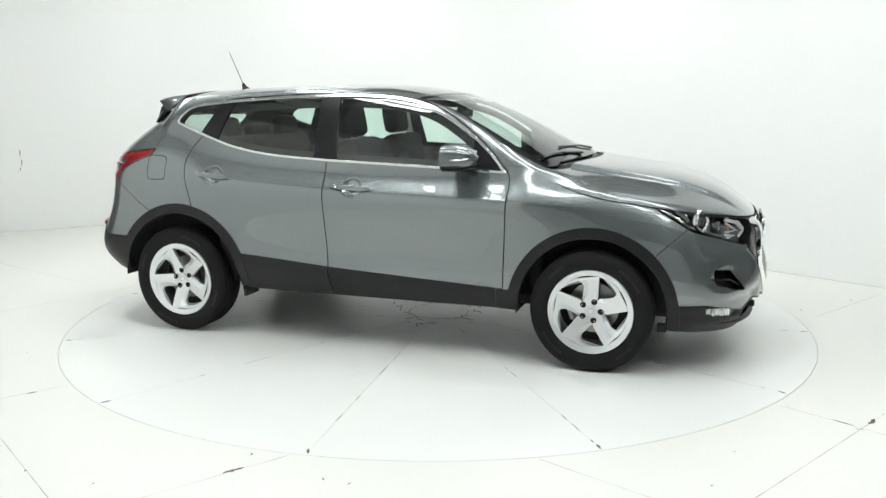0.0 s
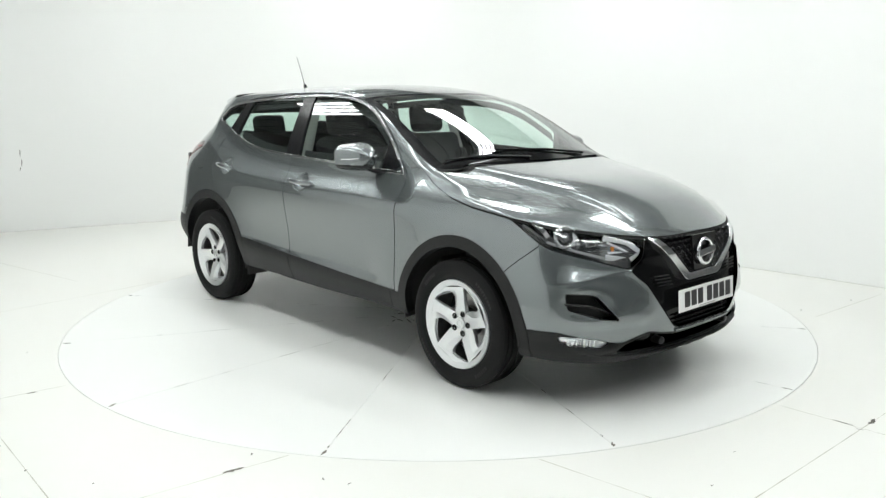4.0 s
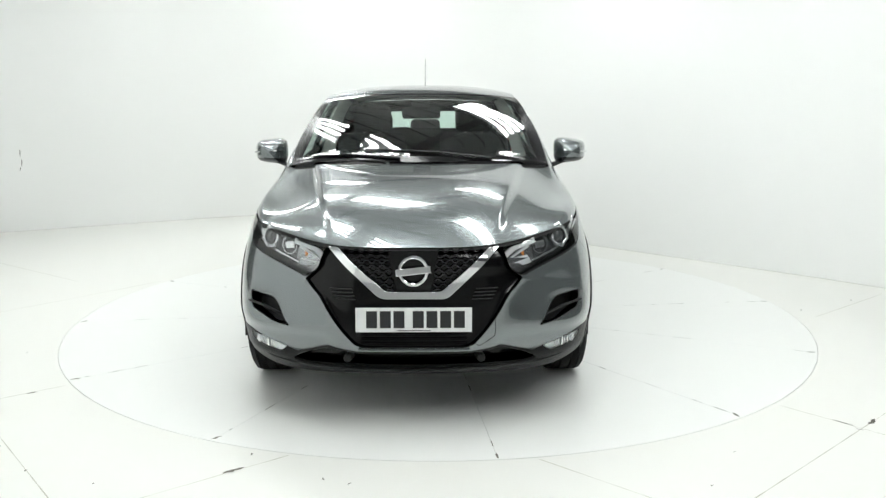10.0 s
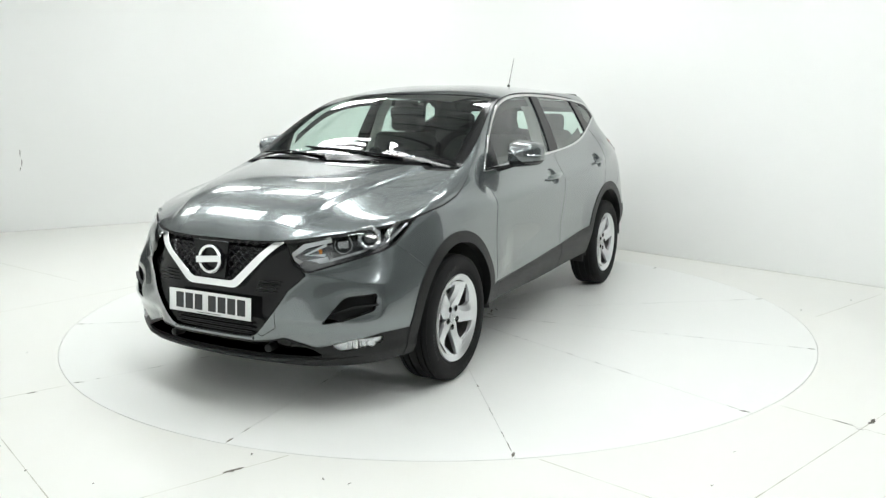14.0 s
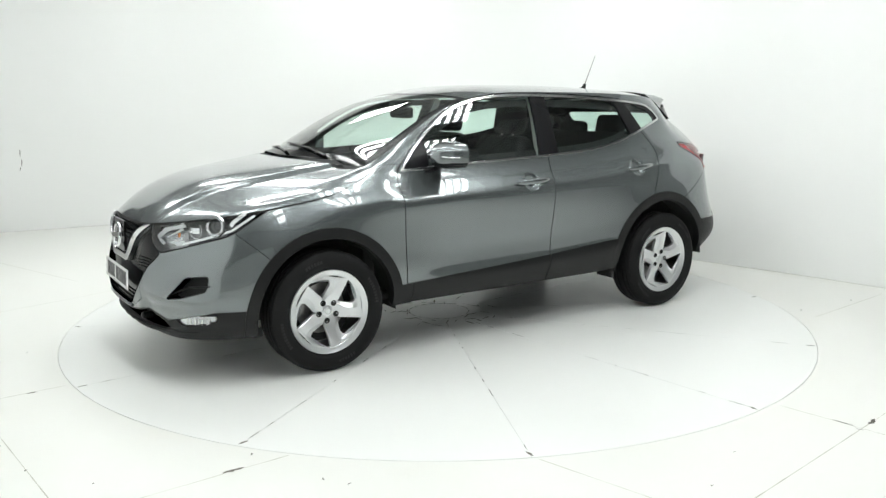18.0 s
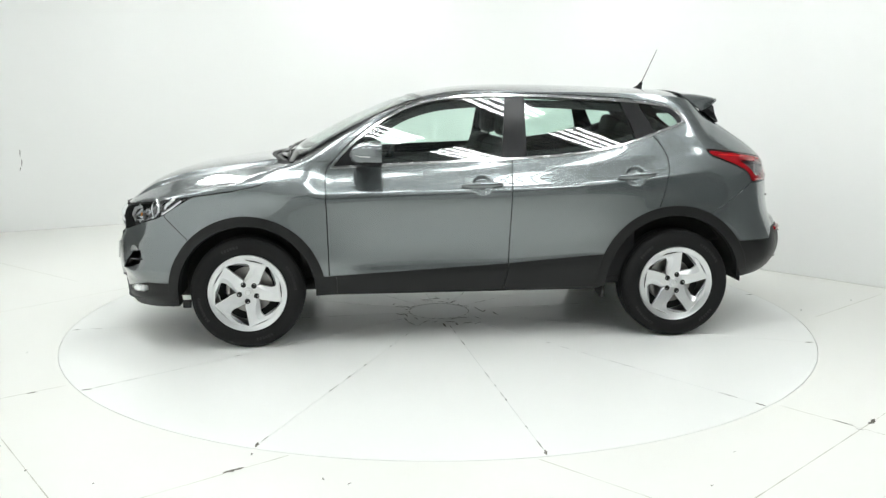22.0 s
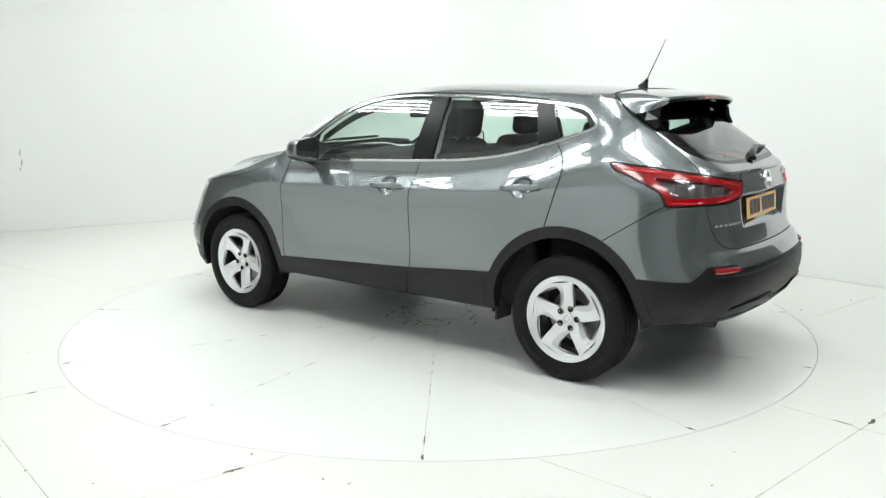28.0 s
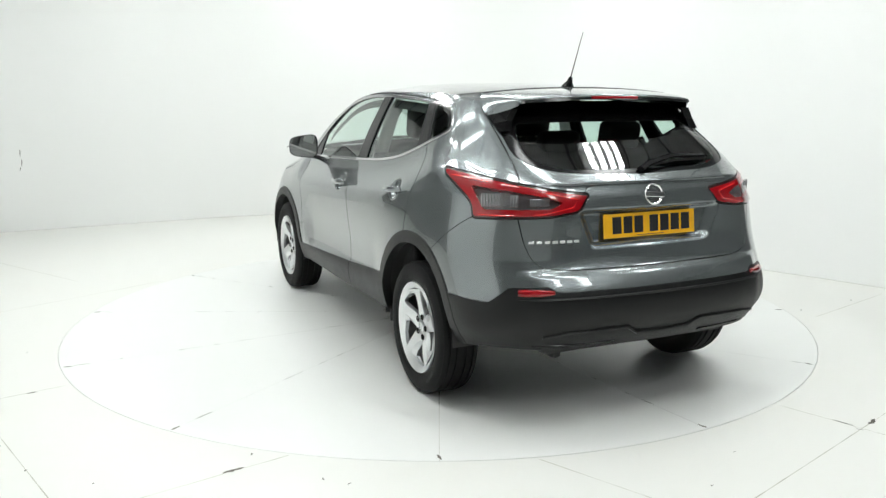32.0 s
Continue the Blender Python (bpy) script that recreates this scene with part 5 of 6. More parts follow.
def build_headlamps():
    for side in (1, -1):
        f = CUT["head", side]
        lamp = SHEET.panel("headlamp", f, LAMP_DARK, CAR, "clear headlamp with projector and chevron light guide", lift=-0.062, rim=-0.058, lip=0.0)
        way = Vector((0.80, side * 0.58, 0.14)).normalized()
        m = facing((1.868, side * 0.690, 0.838), way)
        turned("projector_bezel", [(0.036, -0.010), (0.038, 0.010), (0.042, 0.013), (0.044, 0.008), (0.046, -0.03)], 40, SATIN_CHROME, lamp, m, "chrome projector bezel")
        turned("projector_lens", [(0.0, 0.016), (0.014, 0.014), (0.026, 0.008), (0.034, -0.002), (0.037, -0.014)], 40, LENS_DARK, lamp, m, "dark projector lens")
        turned("projector_surround", [(0.046, -0.004), (0.058, 0.010), (0.062, 0.004), (0.060, -0.02)], 7, CHROME, lamp, m, "faceted chrome projector surround")
        m = facing((1.940, side * 0.590, 0.808), Vector((0.86, side * 0.46, 0.10)))
        turned("reflector_bowl", [(0.0, -0.036), (0.012, -0.035), (0.024, -0.028), (0.035, -0.012), (0.041, 0.006), (0.044, 0.006), (0.045, -0.02)], 10, CHROME, lamp, m, "chrome reflector bowl")
        bm = bmesh.new()
        box(bm, 0, 0.004, 0, 0.05, 0.006, 0.034, 0.003)
        o = part("bulb_shield", bm, SATIN_CHROME, lamp)
        o.matrix_basis = m
        # light guide: a chevron at the inner end
        wedge, _ = SHEET.cut(f, lambda v, g: np.abs(v[:, 1]) - v[:, 0] + 1.43)
        SHEET.panel("wedge_reflector", wedge, REFL_GREY, lamp, "grey clear wedge at the lamp's inner end", lift=-0.058, rim=0)
        guide = [(1.985, side * 0.555, 0.838), (2.045, side * 0.455, 0.812), (2.085, side * 0.395, 0.760), (2.050, side * 0.435, 0.722), (1.985, side * 0.535, 0.742)]
        ribbon("light_guide", guide, 0.026, 0.012, FROST, lamp, (0.9, side * 0.4, 0.0), "frosted white chevron light guide")
        ribbon("inner_guide", [(1.99, side * 0.53, 0.812), (2.045, side * 0.445, 0.765), (1.995, side * 0.525, 0.762)], 0.013, 0.010, FROST, lamp, (0.9, side * 0.4, 0.0))
        bm = bmesh.new()
        box(bm, 2.006, side * 0.488, 0.775, 0.012, 0.045, 0.030, 0.003)
        part("side_reflector", bm, AMBER, lamp, "amber reflector")
        ribbon("lamp_trim", [(1.69, side * 0.792, 0.892), (1.80, side * 0.745, 0.815), (1.90, side * 0.66, 0.775), (1.995, side * 0.54, 0.735)], 0.012, 0.01, SATIN_CHROME, lamp, (0.75, side * 0.6, 0.1), "chrome lower lamp trim")
        ribbon("outer_trim", [(1.73, side * 0.768, 0.905), (1.785, side * 0.745, 0.862), (1.80, side * 0.735, 0.838)], 0.020, 0.012, SATIN_CHROME, lamp, (0.7, side * 0.7, 0.1))
        ribbon("upper_trim", [(1.80, side * 0.725, 0.872), (1.90, side * 0.63, 0.856), (1.99, side * 0.53, 0.842)], 0.008, 0.008, GLOSS_BLACK, lamp, (0.75, side * 0.6, 0.1))
        cover = SHEET.panel("cover", f, LENS, lamp, "clear lamp cover", rim=0)
        cover.visible_shadow = False


LENS_DARK = material("dark_projector_glass", (0.03, 0.032, 0.034), rough=0.05, coat=1.0)
FROST = material("frosted_light_guide", (0.74, 0.76, 0.77), rough=0.25, coat=0.6)
build_headlamps()


def on_skin(fn_pick):
    """The vertex of the skin where a measure is least."""
    k = int(np.argmin(fn_pick(SKIN.reshape(-1, 3))))
    return Vector(SKIN.reshape(-1, 3)[k]), Vector(SKIN_N.reshape(-1, 3)[k])


def nose_x(y, z):
    p, n = on_skin(lambda v: (v[:, 1] - y) ** 2 + (v[:, 2] - z) ** 2 + np.where(v[:, 0] > 1.2, 0, 9))
    return p.x


def tail_x(y, z):
    p, n = on_skin(lambda v: (v[:, 1] - y) ** 2 + (v[:, 2] - z) ** 2 + np.where(v[:, 0] < -1.2, 0, 9))
    return p.x


# ---------------- the front ----------------
def build_front():
    vee = region([(-1, .606), (.150, .606, .03), (.415, .86), (.362, .86), (.350, .834), (.126, .636, .02), (-1, .629)], back, 0, front_gate)
    chrome, rest = SHEET.cut(CUT["grille"], vee)
    g = SHEET.panel("grille", rest, GLOSS_BLACK, CAR, "gloss black grille surround with honeycomb and chrome vee", lift=-0.022, rim=-0.020, lip=0.0)
    SHEET.panel("chrome_vee", chrome, CHROME, g, "bright chrome vee trim", lift=0.010, rim=0.030, lip=0.004)
    # honeycomb of zigzag bars inside the vee
    for k in range(9):
        z = 0.642 + 0.022 * k
        reach = 0.118 + (z - 0.634) * 1.10
        for s in (1, -1):
            y0 = 0.088 + 0.02 * (z - 0.65) / 0.2
            if reach < y0 + 0.02:
                continue
            n = max(int((reach - y0) / 0.011), 2)
            pts = []
            for i in range(n + 1):
                y = y0 + (reach - y0) * i / n
                ph = (i + 2 * (k % 2)) % 4
                pts.append((nose_x(y, z) - 0.006, s * y, z + (0.006 if ph in (1, 2) else -0.006)))
            bar("honeycomb_bar", pts, 0.0034, SATIN_BLACK, g, segs=6)
    # plaque and round emblem as plain shapes
    bm = bmesh.new()
    x0 = nose_x(0, 0.74)
    vs = [bm.verts.new((x0 - 0.008 + dx, y, z)) for dx in (0, 0.012) for y, z in ((-0.075, 0.645), (0.075, 0.645), (0.112, 0.822), (-0.112, 0.822))]
    for f in ((0, 1, 2, 3), (4, 5, 6, 7), (0, 1, 5, 4), (1, 2, 6, 5), (2, 3, 7, 6), (3, 0, 4, 7)):
        bm.faces.new([vs[i] for i in f])
    part("plaque", bm, GLOSS_BLACK, g)
    m = facing((x0 + 0.014, 0, 0.735), (1, 0, 0.10))
    e = turned("emblem", [(0.054, 0.0), (0.055, 0.008), (0.060, 0.012), (0.067, 0.011), (0.071, 0.005), (0.072, 0.0)], 56, CHROME, CAR, m, "chrome ring emblem with a plain bar")
    bm = bmesh.new()
    box(bm, 0, 0.010, 0, 0.158, 0.012, 0.032, 0.003)
    o = part("emblem_bar", bm, CHROME, e)
    o.rotation_euler = (0, 0, 0)
    # slats between vee and lamp
    for s in (1, -1):
        for k in range(4):
            z = 0.602 + 0.0155 * k
            pts = [(nose_x(y, z) - 0.004, s * y, z) for y in (0.262 + 0.006 * k, 0.31, 0.355 + 0.008 * k)]
            bar("slat", pts, 0.0048, SEAL, g, segs=6, flat=0.6)
    # lower mesh of the intake under the plate
    for k in range(3):
        z = 0.402 + 0.020 * k
        bar("lower_bar", [(nose_x(y, z) - 0.010, y, z) for y in (-0.24, -0.12, 0, 0.12, 0.24)], 0.005, GLOSS_BLACK, g, segs=6)
    plate("front_number_plate", (2.231, 0, 0.5175), 1, PLATE_WHITE, "white number plate with black bars")
    # trim strip under the grille, parking sensors and lower intake
    bar("bumper_strip", [(nose_x(y, 0.374) + 0.004, y, 0.374) for y in [-0.25 + 0.05 * i for i in range(11)]], 0.008, PAINT, BUMPER_F, "thin painted strip under the grille", segs=8)
    for y in (0.305, -0.305):
        x = nose_x(y, 0.322)
        turned("parking_sensor", [(0.0, 0.010), (0.014, 0.009), (0.019, 0.005), (0.021, -0.05)], 20, CLADDING, BUMPER_F, facing((x - 0.01, y, 0.322), (1, 0.15 * (1 if y > 0 else -1), 0)), "small round parking sensor")
    for side in (1, -1):
        pocket = SHEET.panel("air_pocket", CUT["inlet", side], CLADDING, CAR, "dark side air pocket", lift=-0.055, rim=-0.054, lip=0.0)
        bar("pocket_blade", [(1.955, side * 0.790, 0.545), (2.03, side * 0.700, 0.535), (2.075, side * 0.59, 0.490)], 0.010, CLADDING, pocket, flat=0.5)
        fg = SHEET.panel("fog_lamp", CUT["fog", side], CLEAR_FOG, CAR, "clear rectangular fog lamp", lift=-0.010, rim=-0.010, lip=0.0)
        m = facing((1.955, side * 0.745, 0.356), (0.75, side * 0.65, 0))
        turned("bulb_ring", [(0.0, 0.000), (0.008, 0.004), (0.015, 0.009), (0.018, 0.010), (0.020, -0.012)], 24, REFLECTOR, fg, m)
        bm = bmesh.new()
        box(bm, 2.0, side * 0.70, 0.352, 0.02, 0.008, 0.045, 0.002)
        part("divider", bm, SATIN_CHROME, fg)
        for k in range(5):
            bm = bmesh.new()
            box(bm, 2.035 - 0.014 * k, side * (0.665 + 0.016 * k), 0.350, 0.010, 0.004, 0.034, 0.001)
            part("fog_rib", bm, SATIN_CHROME, fg)
        c = SHEET.panel("fog_cover", CUT["fog", side], LENS, fg, rim=0)
        c.visible_shadow = False
    # forward edge of the lower lip
    pts = []
    for i in range(25):
        y = -0.74 + 1.48 * i / 24
        pts.append((nose_x(y, 0.262) + 0.010, y, 0.262 + 0.035 * abs(y / 0.74) ** 3))
    bar("lip_edge", pts, 0.016, CLADDING, BUMPER_F, "black rounded lip edge", flat=0.7)


def plate(name, at, way, mat, label):
    """A number plate with plain bars where its characters stand."""
    bm = bmesh.new()
    box(bm, 0, 0, 0, 0.006, 0.52, 0.111, 0.0022)
    p = part(name, bm, mat, CAR, label)
    p.location = at
    p.rotation_euler = (0, radians(-4 if way > 0 else 6), 0)
    y = -0.212
    for k in range(7):
        w = 0.049
        bm = bmesh.new()
        box(bm, way * 0.0036, way * (y + w / 2), 0.002, 0.002, w, 0.077, 0.0008)
        part("bar", bm, INK, p)
        y += w + (0.012 if k != 2 else 0.037)
    bm = bmesh.new()
    box(bm, way * 0.0034, 0, -0.0475, 0.0016, 0.15, 0.003)
    part("maker_line", bm, INK, p)
    for s in (1, -1):
        turned("plate_screw", [(0.0, 0.002), (0.005, 0.002), (0.006, 0.0)], 12, mat, p, facing((way * 0.003, s * 0.245, 0.02), (way, 0, 0)))


build_front()


# ---------------- the rear ----------------
def build_rear():
    for side in (1, -1):
        f = CUT["taillamp", side]
        split = lambda v, g: np.abs(v[:, 1]) - 0.668
        inner = region([(-.95, 1.105, .02), (-1.25, 1.086), (-1.47, 1.062, .02), (-1.565, 1.036, .015), (-1.50, 1.008, .02), (-1.07, 1.003, .02), (-1.035, 1.045, .03)], tail, side, rear_gate)
        edge_fn = region(TAIL_LAMP, tail, side, rear_gate)
        clear, red = SHEET.cut(f, inner)
        band, core = SHEET.cut(red, lambda v, g: -(edge_fn(v, g) + 0.011))       # thin dark outer edge
        lamp = None
        for nm, fs, parent_key in (("tail_lamp", core, 0),):
            a, b = SHEET.cut(core, split)
            lamp = SHEET.panel("tail_lamp", b, LENS_RED, CAR, "red tail lamp with a clear centre that wraps the corner", lift=0.003, rim=0.03, lip=0.003)
            gate_lamp = SHEET.panel("tail_lamp_inner", a, LENS_RED, CAR, "inner red tail lamp on the tailgate", lift=0.003, rim=0.03, lip=0.003)
        a, b = SHEET.cut(band, split)
        SHEET.panel("lamp_edge", b, RED_DEEP, lamp, "dark red lamp edge", lift=0.001, rim=0.02)
        SHEET.panel("lamp_edge", a, RED_DEEP, gate_lamp, "dark red lamp edge", lift=0.001, rim=0.02)
        SHEET.panel("lamp_chamber", clear, LAMP_SMOKE, lamp, "smoked inner lamp chamber", lift=-0.030, rim=-0.030, lip=0.0)
        c = SHEET.panel("clear_cover", clear, LENS, lamp, "clear inner lens", lift=0.001, rim=0)
        c.visible_shadow = False
        for x, y, z, w, h in ((-1.885, .742, 1.045, .090, .058), (-1.955, .662, 1.042, .036, .058), (-2.005, .560, 1.035, .090, .036)):
            turn = Matrix.Translation((x + 0.022, side * y, z)) @ Matrix.Rotation(side * radians(-38 if y > .6 else -16), 4, "Z")
            bm = bmesh.new()
            box(bm, 0.004, 0, 0, 0.004, w, h, 0.0015, turn)
            count = max(int(w / 0.012), 3)
            for k in range(count):
                box(bm, 0, -w / 2 + w * (k + 0.5) / count, 0, 0.010, w / count * 0.45, h * 0.92, 0.002, turn)
            part("reflector", bm, REFL_GREY, lamp, "ribbed grey lamp reflector")
    # thin groove in the red above and below: light bars
    for side in (1, -1):
        pts = []
        for s_, z in ((-.80, 1.140), (-1.0, 1.125), (-1.25, 1.103), (-1.50, 1.074), (-1.635, 1.050), (-1.62, 1.012), (-1.45, .988), (-1.2, .984), (-1.05, .984)):
            p, n = on_skin(lambda v: (v[:, 0] + np.abs(v[:, 1]) - s_) ** 2 + (v[:, 2] - z) ** 2 + np.where((v[:, 0] < -1.2) & (v[:, 1] * side > 0.1), 0, 9))
            pts.append(p + n * 0.003)
        bar("light_bar", pts, 0.007, LENS_BRIGHT, CAR, "bright red light bar of the tail lamp", flat=0.5, segs=8)
    # plate, emblem, name strip
    plate("rear_number_plate", (tail_x(0, 0.917) + 0.006 - 0.012, 0, 0.917), -1, PLATE_YELLOW, "yellow number plate with black bars")
    xb = tail_x(0, 1.055)
    m = facing((xb - 0.002, 0, 1.055), (-1, 0, 0.08))
    e = turned("rear_emblem", [(0.038, 0.0), (0.039, 0.007), (0.044, 0.011), (0.049, 0.010), (0.052, 0.004), (0.053, 0.0)], 48, CHROME, CAR, m, "chrome ring emblem with a plain bar")
    bm = bmesh.new()
    box(bm, 0, 0.009, 0, 0.112, 0.010, 0.025, 0.003)
    part("emblem_bar", bm, CHROME, e)
    for k in range(7):
        y = 0.615 - 0.034 * k
        x = tail_x(y, 0.866)
        bm = bmesh.new()
        box(bm, 0, 0, 0, 0.005, 0.026, 0.013, 0.0015, Matrix.Translation((x - 0.002, y, 0.866)) @ Matrix.Rotation(radians(-12), 4, "Z"))
        part("name_bar", bm, CHROME, GATE, "small chrome bar of the model name")
    # reflectors in the skirt and lower relief
    for side in (1, -1):
        pts = []
        for s_ in (-1.335, -1.40, -1.48, -1.55):
            p, n = on_skin(lambda v: (v[:, 0] + np.abs(v[:, 1]) - s_) ** 2 + (v[:, 2] - 0.652) ** 2 + np.where((v[:, 0] < -1.2) & (v[:, 1] * side > 0.1), 0, 9))
            pts.append(p + n * 0.004)
        bar("bumper_reflector", pts, [0.015, 0.018, 0.017, 0.010], LENS_RED, BUMPER_R, "red bumper reflector", flat=0.95)
    for side in (1, -1):
        pts = [(tail_x(y, z) - 0.006, side * y, z) for y, z in ((.60, .455), (.50, .470), (.36, .474), (.20, .478), (.145, .445), (.0, .440))]
        bar("skirt_ridge", pts, 0.012, CLADDING, BUMPER_R, "raised rib of the lower skirt", flat=0.8)
        pts = [(tail_x(y, 0.40) - 0.004, side * y, 0.405) for y in (.62, .5, .35, .24)]
        bar("skirt_blade", pts, 0.011, GLOSS_BLACK, BUMPER_R, flat=0.7)
    # ledge line of the skirt
    pts = [(tail_x(y, 0.628) - 0.003, y, 0.628) for y in [-0.70 + 0.1 * i for i in range(15)]]
    bar("skirt_ledge", pts, 0.010, CLADDING, BUMPER_R, "rounded upper ledge of the skirt", flat=0.6)
    # roof spoiler: painted top and sides, black rear edge and underside
    n, m_ = 32, 8
    tops, lows = [], []
    for i in range(n + 1):
        t = -1 + 2 * i / n
        a = abs(t)
        e = a ** 10
        xr, zr = -1.738 + 0.055 * a ** 2.5, 1.503 - 0.018 * a ** 2
        zf = 1.541 - 0.028 * a ** 2.4
        row_t, row_l = [], []
        for k in range(m_ + 1):
            u = k / m_
            y = (0.562 - 0.072 * u) * t
            x = -1.415 + (xr + 1.415) * u
            z = zf + (zr - zf) * u + 0.007 * math.sin(math.pi * u)
            row_t.append(Vector((x, y, z)))
            mid = Vector((x - 0.004 * u, y, z - 0.020 - 0.03 * math.sin(math.pi * u) * (1 - u)))
            end = Vector((-1.544 + (xr + 1.544) * u, math.copysign(0.598 - 0.108 * u, t), 1.408 + (zr - 0.022 - 1.408) * u ** 1.7))
            row_l.append(mid.lerp(end, e))
        tops.append(row_t)
        lows.append(row_l)
    skin_rows = []
    for i, r in enumerate(tops):
        skin_rows.append(r + [r[m_] + Vector((0.002, 0, -0.006))])
    for i, at in ((0, 0), (n, len(skin_rows))):
        out = Vector((0, -1 if i == 0 else 1, 0))
        wrap = []
        for f in (0.3, 0.65, 1.0):
            wrap.append([p.lerp(q, f) + out * 0.016 * math.sin(math.pi * f) for p, q in zip(tops[i], lows[i])] + [lows[i][m_] + Vector((0.002, 0, -0.001))])
        if i == 0:
            skin_rows = wrap[::-1] + skin_rows
        else:
            skin_rows = skin_rows + wrap
    w_ = m_ + 2
    fs = [(j * w_ + k, j * w_ + k + 1, (j + 1) * w_ + k + 1, (j + 1) * w_ + k) for j in range(len(skin_rows) - 1) for k in range(w_ - 1)]
    sp = mesh_object("roof_spoiler", [p for r in skin_rows for p in r], fs, PAINT, CAR, "painted roof spoiler over the rear window")
    dark = bmesh.new()
    lv = [[dark.verts.new(p) for p in r] for r in lows]
    back_edge = [dark.verts.new(r[m_] + Vector((0.003, 0, -0.004))) for r in tops]
    for i in range(n):
        for k in range(m_):
            dark.faces.new((lv[i][k], lv[i + 1][k], lv[i + 1][k + 1], lv[i][k + 1]))
        dark.faces.new((back_edge[i], lv[i][m_], lv[i + 1][m_], back_edge[i + 1]))
    part("spoiler_underside", dark, GLOSS_BLACK, sp, "black spoiler underside and rear edge", smooth=True)
    gap = [r[0] + Vector((0.003, 0, 0.001)) for r in tops]
    bar("spoiler_gap", [lows[0][0]] + gap + [lows[n][0]], 0.0035, SEAL, sp, "dark gap along the spoiler", segs=6)
    bm = bmesh.new()
    box(bm, -1.734, 0, 1.4905, 0.012, 0.27, 0.017, 0.004)
    part("high_brake_lamp", bm, LENS_RED, sp, "red high brake lamp")
    for side in (1, -1):
        bm = bmesh.new()
        v1 = [bm.verts.new((x, side * y, z)) for x, y, z in ((-1.550, .594, 1.410), (-1.600, .592, 1.374), (-1.658, .590, 1.333), (-1.672, .572, 1.338), (-1.655, .555, 1.385), (-1.655, .525, 1.440), (-1.60, .572, 1.420))]
        v2 = [bm.verts.new((v.co.x + 0.01, v.co.y - side * 0.04, v.co.z)) for v in v1]
        bm.faces.new(v1)
        bm.faces.new(v2)
        for i in range(7):
            j = (i + 1) % 7
            bm.faces.new((v1[i], v1[j], v2[j], v2[i]))
        part("spoiler_fin", bm, GLOSS_BLACK, sp, "gloss black fin beside the rear window")
    # rear wiper
    w = bar("rear_wiper", [(tail_x(0.02, 1.165) - 0.014, 0.02, 1.165), (tail_x(-0.05, 1.19) - 0.026, -0.05, 1.19), (tail_x(-0.20, 1.215) - 0.034, -0.20, 1.218), (tail_x(-0.41, 1.205) - 0.024, -0.41, 1.212)],
            [0.020, 0.020, 0.017, 0.008], SATIN_BLACK, CAR, "black rear wiper arm", flat=0.7)
    bar("wiper_blade", [(tail_x(-0.05, 1.18) - 0.010, -0.05, 1.18), (tail_x(-0.22, 1.195) - 0.010, -0.22, 1.195), (tail_x(-0.42, 1.20) - 0.010, -0.42, 1.20)], 0.006, SEAL, w)
    # antenna
    an = turned("antenna", [(0.0, 0.060), (0.010, 0.055), (0.016, 0.030), (0.028, 0.012), (0.036, 0.0)], 24, GLOSS_BLACK, CAR, facing((-1.322, 0, 1.546), (-0.46, 0, 1)), "black whip antenna on the roof")
    o = bar("mast", [(0, 0.05, 0), (0, 0.30, 0)], [0.0030, 0.0015], GLOSS_BLACK, an)
    o.matrix_basis = Matrix.Rotation(radians(0), 4, "X")


LAMP_SMOKE = material("smoked_lamp_chamber", (0.13, 0.13, 0.133), rough=0.25, metal=0.3)
LENS_BRIGHT = material("bright_red_light_bar", (0.70, 0.014, 0.016), rough=0.12, coat=1.0)
build_rear()


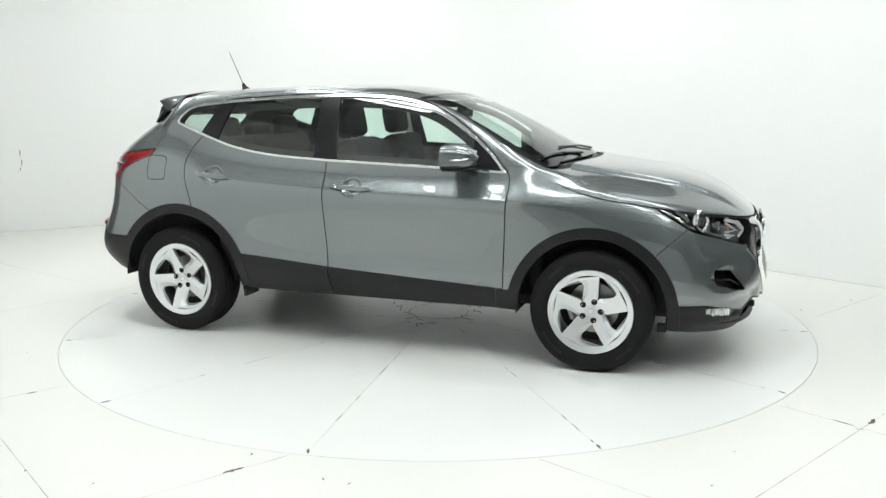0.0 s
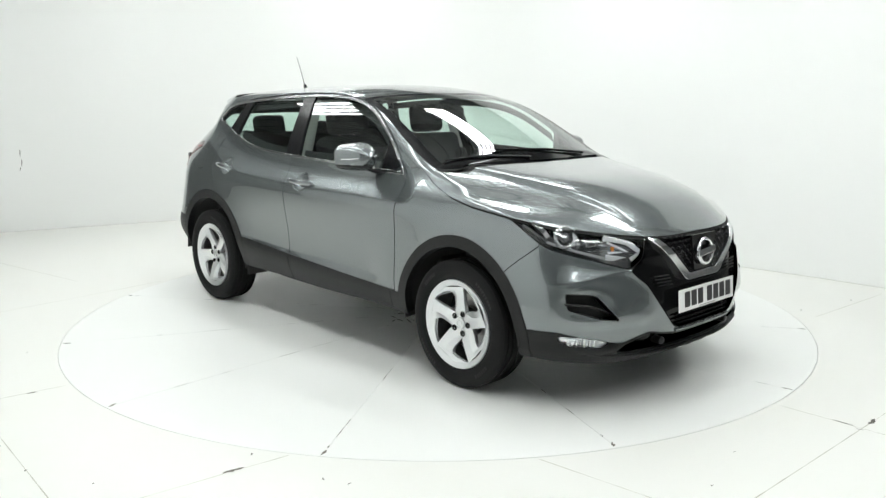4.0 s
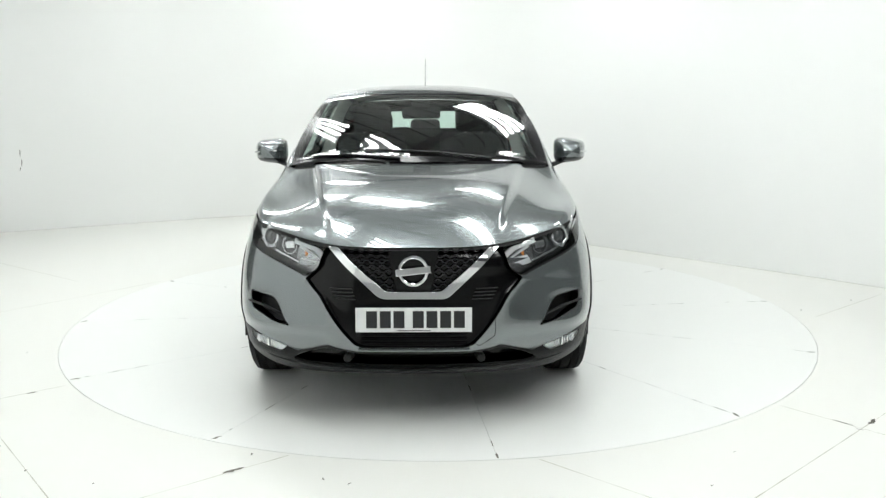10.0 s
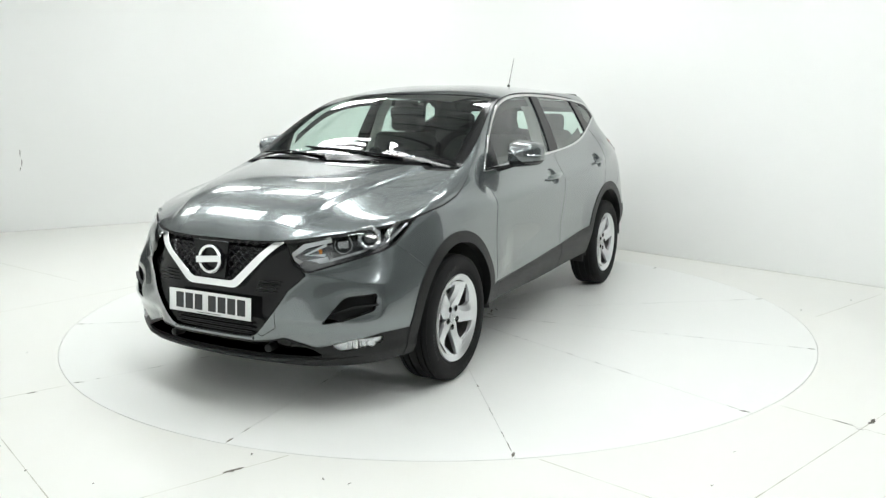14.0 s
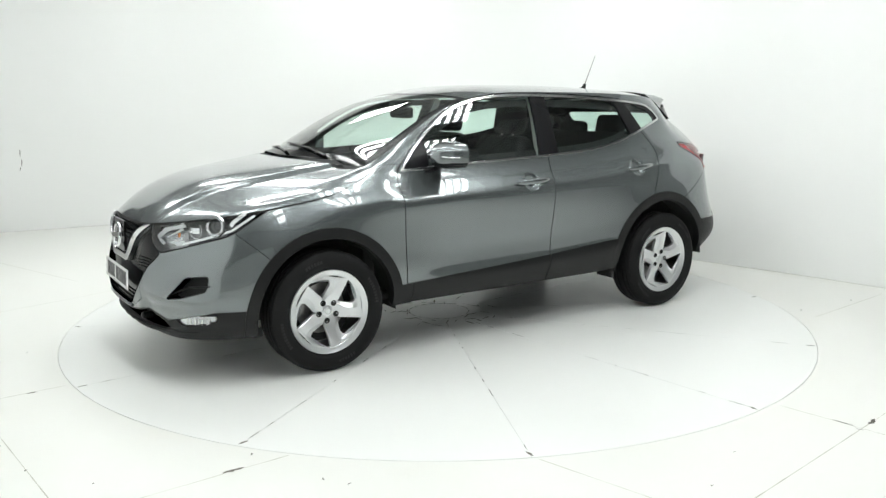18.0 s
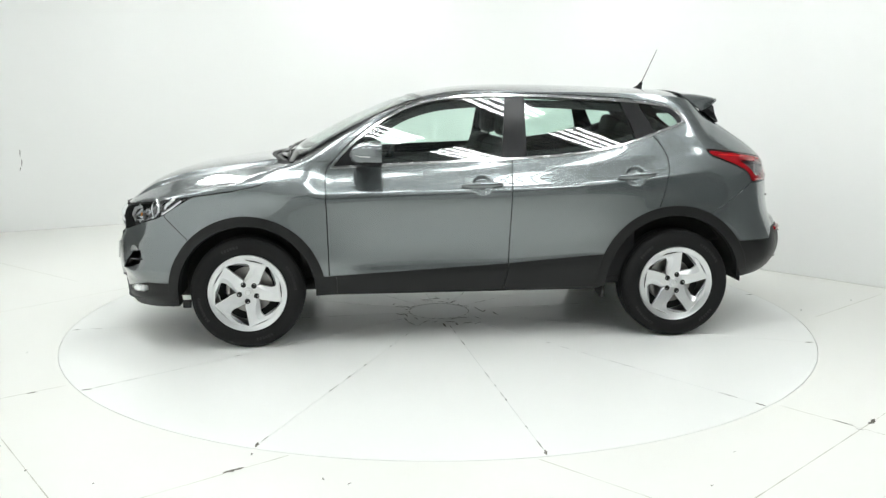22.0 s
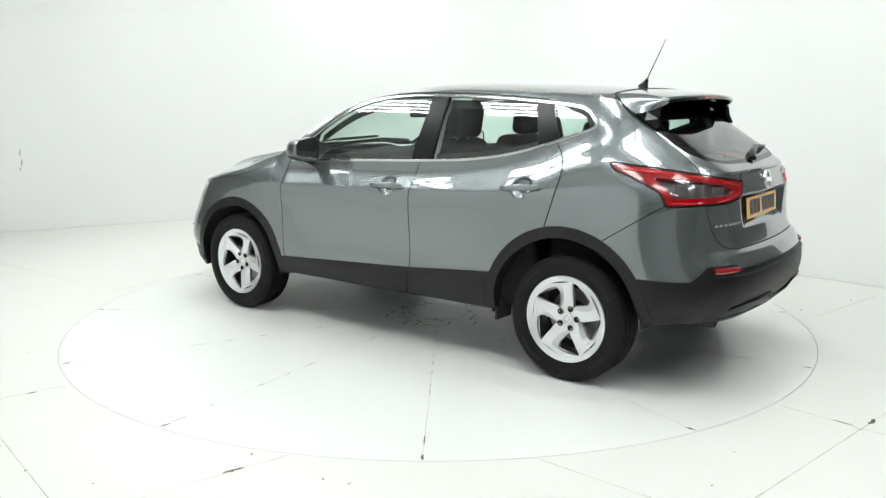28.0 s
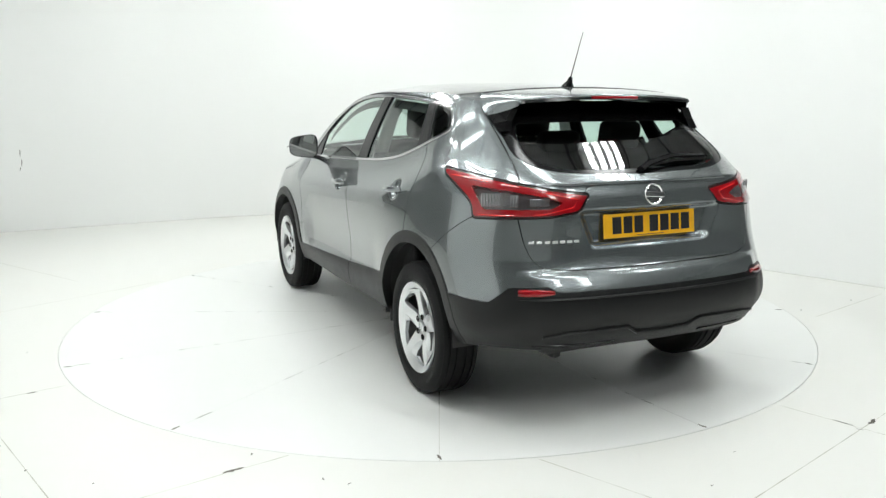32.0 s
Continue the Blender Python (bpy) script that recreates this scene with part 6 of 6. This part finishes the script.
# ---------------- mirrors, handles, wipers, small parts ----------------
def build_mirrors():
    for side in (1, -1):
        def shell(zlo, zhi, grow):
            vs, fs = [], []
            rings, segs = 13, 36
            for i in range(rings):
                u = i / (rings - 1)                               # from the glass (back) to the nose
                x = 0.480 + 0.185 * u
                k = math.sqrt(max(1 - max(u - 0.12, 0) ** 2.2 * 1.28, 0.0)) if u < 1 else 0.0
                for j in range(segs):
                    a = 2 * math.pi * j / segs
                    c, s_ = math.cos(a), math.sin(a)
                    e = 0.52
                    yy = math.copysign(abs(c) ** e, c) * (0.100 - 0.012 * u) * max(k, 0.02) * grow
                    zz = math.copysign(abs(s_) ** e, s_) * 0.076 * max(k, 0.02) * grow
                    zz *= 1 - 0.16 * (yy / 0.1)                     # lower towards the outside
                    vs.append((x, side * (0.945 + yy - 0.015 * u), 1.165 + zz))
            for i in range(rings - 1):
                for j in range(segs):
                    l = (j + 1) % segs
                    f = (i * segs + j, i * segs + l, (i + 1) * segs + l, (i + 1) * segs + j)
                    if zlo <= sum(vs[q][2] for q in f) / 4 < zhi:
                        fs.append(f if side < 0 else f[::-1])
            return vs, fs
        vs, fs = shell(1.128, 9, 1.0)
        bm = bmesh.new()
        bv = [bm.verts.new(v) for v in vs]
        for f in fs:
            bm.faces.new([bv[i] for i in f])
        bmesh.ops.delete(bm, geom=[v for v in bm.verts if not v.link_faces], context="VERTS")
        mi = part("door_mirror", bm, PAINT, CAR, "grey door mirror with a black foot", smooth=True)
        vs, fs = shell(-9, 1.131, 0.99)
        bm = bmesh.new()
        bv = [bm.verts.new(v) for v in vs]
        for f in fs:
            bm.faces.new([bv[i] for i in f])
        bmesh.ops.delete(bm, geom=[v for v in bm.verts if not v.link_faces], context="VERTS")
        mi.location.x = 0.032
        part("mirror_base", bm, SATIN_BLACK, mi, "black lower mirror shell", smooth=True)
        vs, _ = shell(0, 1, 0.93)
        bm = bmesh.new()
        bm.faces.new([bm.verts.new((0.487, v[1], v[2])) for v in vs[:36]])
        part("mirror_glass", bm, MIRROR, mi, "mirror glass")
        bar("mirror_foot", [(0.60, side * 0.795, 1.075), (0.585, side * 0.84, 1.085), (0.575, side * 0.90, 1.105)], [0.032, 0.026, 0.022], SATIN_BLACK, mi, "black mirror foot", flat=0.55)
        bar("indicator_strip", [(0.655, side * 0.885, 1.175), (0.648, side * 0.96, 1.170), (0.60, side * 1.028, 1.162), (0.545, side * 1.043, 1.160)], 0.004, SATIN_CHROME, mi, "thin indicator strip")


def build_handles():
    for side in (1, -1):
        for end, x0, x1, z0, z1 in (("front", 0.034, -0.220, 0.975, 0.982), ("rear", -0.922, -1.160, 1.015, 1.032)):
            pts, rad = [], []
            for i in range(13):
                t = i / 12
                x, z = x0 + (x1 - x0) * t, z0 + (z1 - z0) * t
                p, n = on_skin(lambda v: (v[:, 0] - x) ** 2 + (v[:, 2] - z) ** 2 + np.where(v[:, 1] * side > 0.3, 0, 9))
                out = 0.010 + 0.024 * math.sin(math.pi * min(max(t, 0.03), 0.97)) ** 0.5
                if i == 0:
                    y_first = p.y
                    y_last = on_skin(lambda v: (v[:, 0] - x1) ** 2 + (v[:, 2] - z1) ** 2 + np.where(v[:, 1] * side > 0.3, 0, 9))[0].y
                pts.append((x, y_first + (y_last - y_first) * t + side * out, z))
                rad.append(0.0175 * (0.72 + 0.28 * math.sin(math.pi * t)) if 0 < i < 12 else 0.008)
            h = bar("door_handle", pts, rad, PAINT, CAR, "grey pull handle over a dark bowl", segs=12, flat=0.55, up=(0, side, 0))
            if end == "front" and side < 0:
                turned("lock", [(0.0, 0.002), (0.006, 0.002), (0.007, 0.0)], 14, CHROME, h, facing((pts[10][0], pts[10][1] - 0.009, pts[10][2]), (0, -1, 0)))


def build_wipers():
    def screen(x, y):
        v = TOP.V
        k = int(np.argmin((v[:, 0] - x) ** 2 + (v[:, 1] - y) ** 2))
        return Vector(v[k])
    for pts in ([(1.10, 0.42), (1.06, 0.10), (1.02, -0.30)], [(1.12, -0.10), (1.05, -0.42), (0.995, -0.66)]):
        p = [screen(x, y) + Vector((0.004, 0, 0.010)) for x, y in pts]
        w = bar("windscreen_wiper", p, [0.010, 0.008, 0.006], SATIN_BLACK, CAR, "black windscreen wiper", flat=0.8)
        bar("wiper_blade", [q + Vector((-0.012, 0.02, -0.008)) for q in p[1:]] , 0.006, SEAL, w)


def build_small():
    for side in (1, -1):
        bm = bmesh.new()
        box(bm, 1.70, side * 0.78, 0.262, 0.05, 0.012, 0.05, 0.004, Matrix.Identity(4))
        part("air_deflector", bm, UNDER, CAR, "small black rubber deflector ahead of the wheel")
        bm = bmesh.new()
        box(bm, -0.865, side * 0.77, 0.290, 0.02, 0.15, 0.07, 0.004)
        part("stone_flap", bm, UNDER, CAR, "small black stone flap")
    bm = bmesh.new()
    box(bm, -1.80, 0.45, 0.33, 0.36, 0.05, 0.05, 0.02)
    part("exhaust_pipe", bm, UNDER, CAR, "dark exhaust pipe")
    bm = bmesh.new()
    box(bm, 1.95, -0.50, 0.235, 0.03, 0.03, 0.07, 0.004)
    part("tow_bracket", bm, UNDER, CAR, "small dark bracket under the bumper")


build_mirrors()
build_handles()
build_wipers()
build_small()


# ---------------- motion ----------------
def turn_rows():
    rows = []
    for k in range(17):
        t = SECONDS * k / 16
        rows.append((t, TURN_START + TURN_RATE * t))
    return rows


def motions():
    walk(TABLE, [(t, pose(0, 0, 0, 0, 0, a)) for t, a in turn_rows()])
    walk(CAR, [(t, pose(0, 0, 0, 0, 0, a) @ pose(CAR_X, CAR_Y, 0)) for t, a in turn_rows()])


motions()
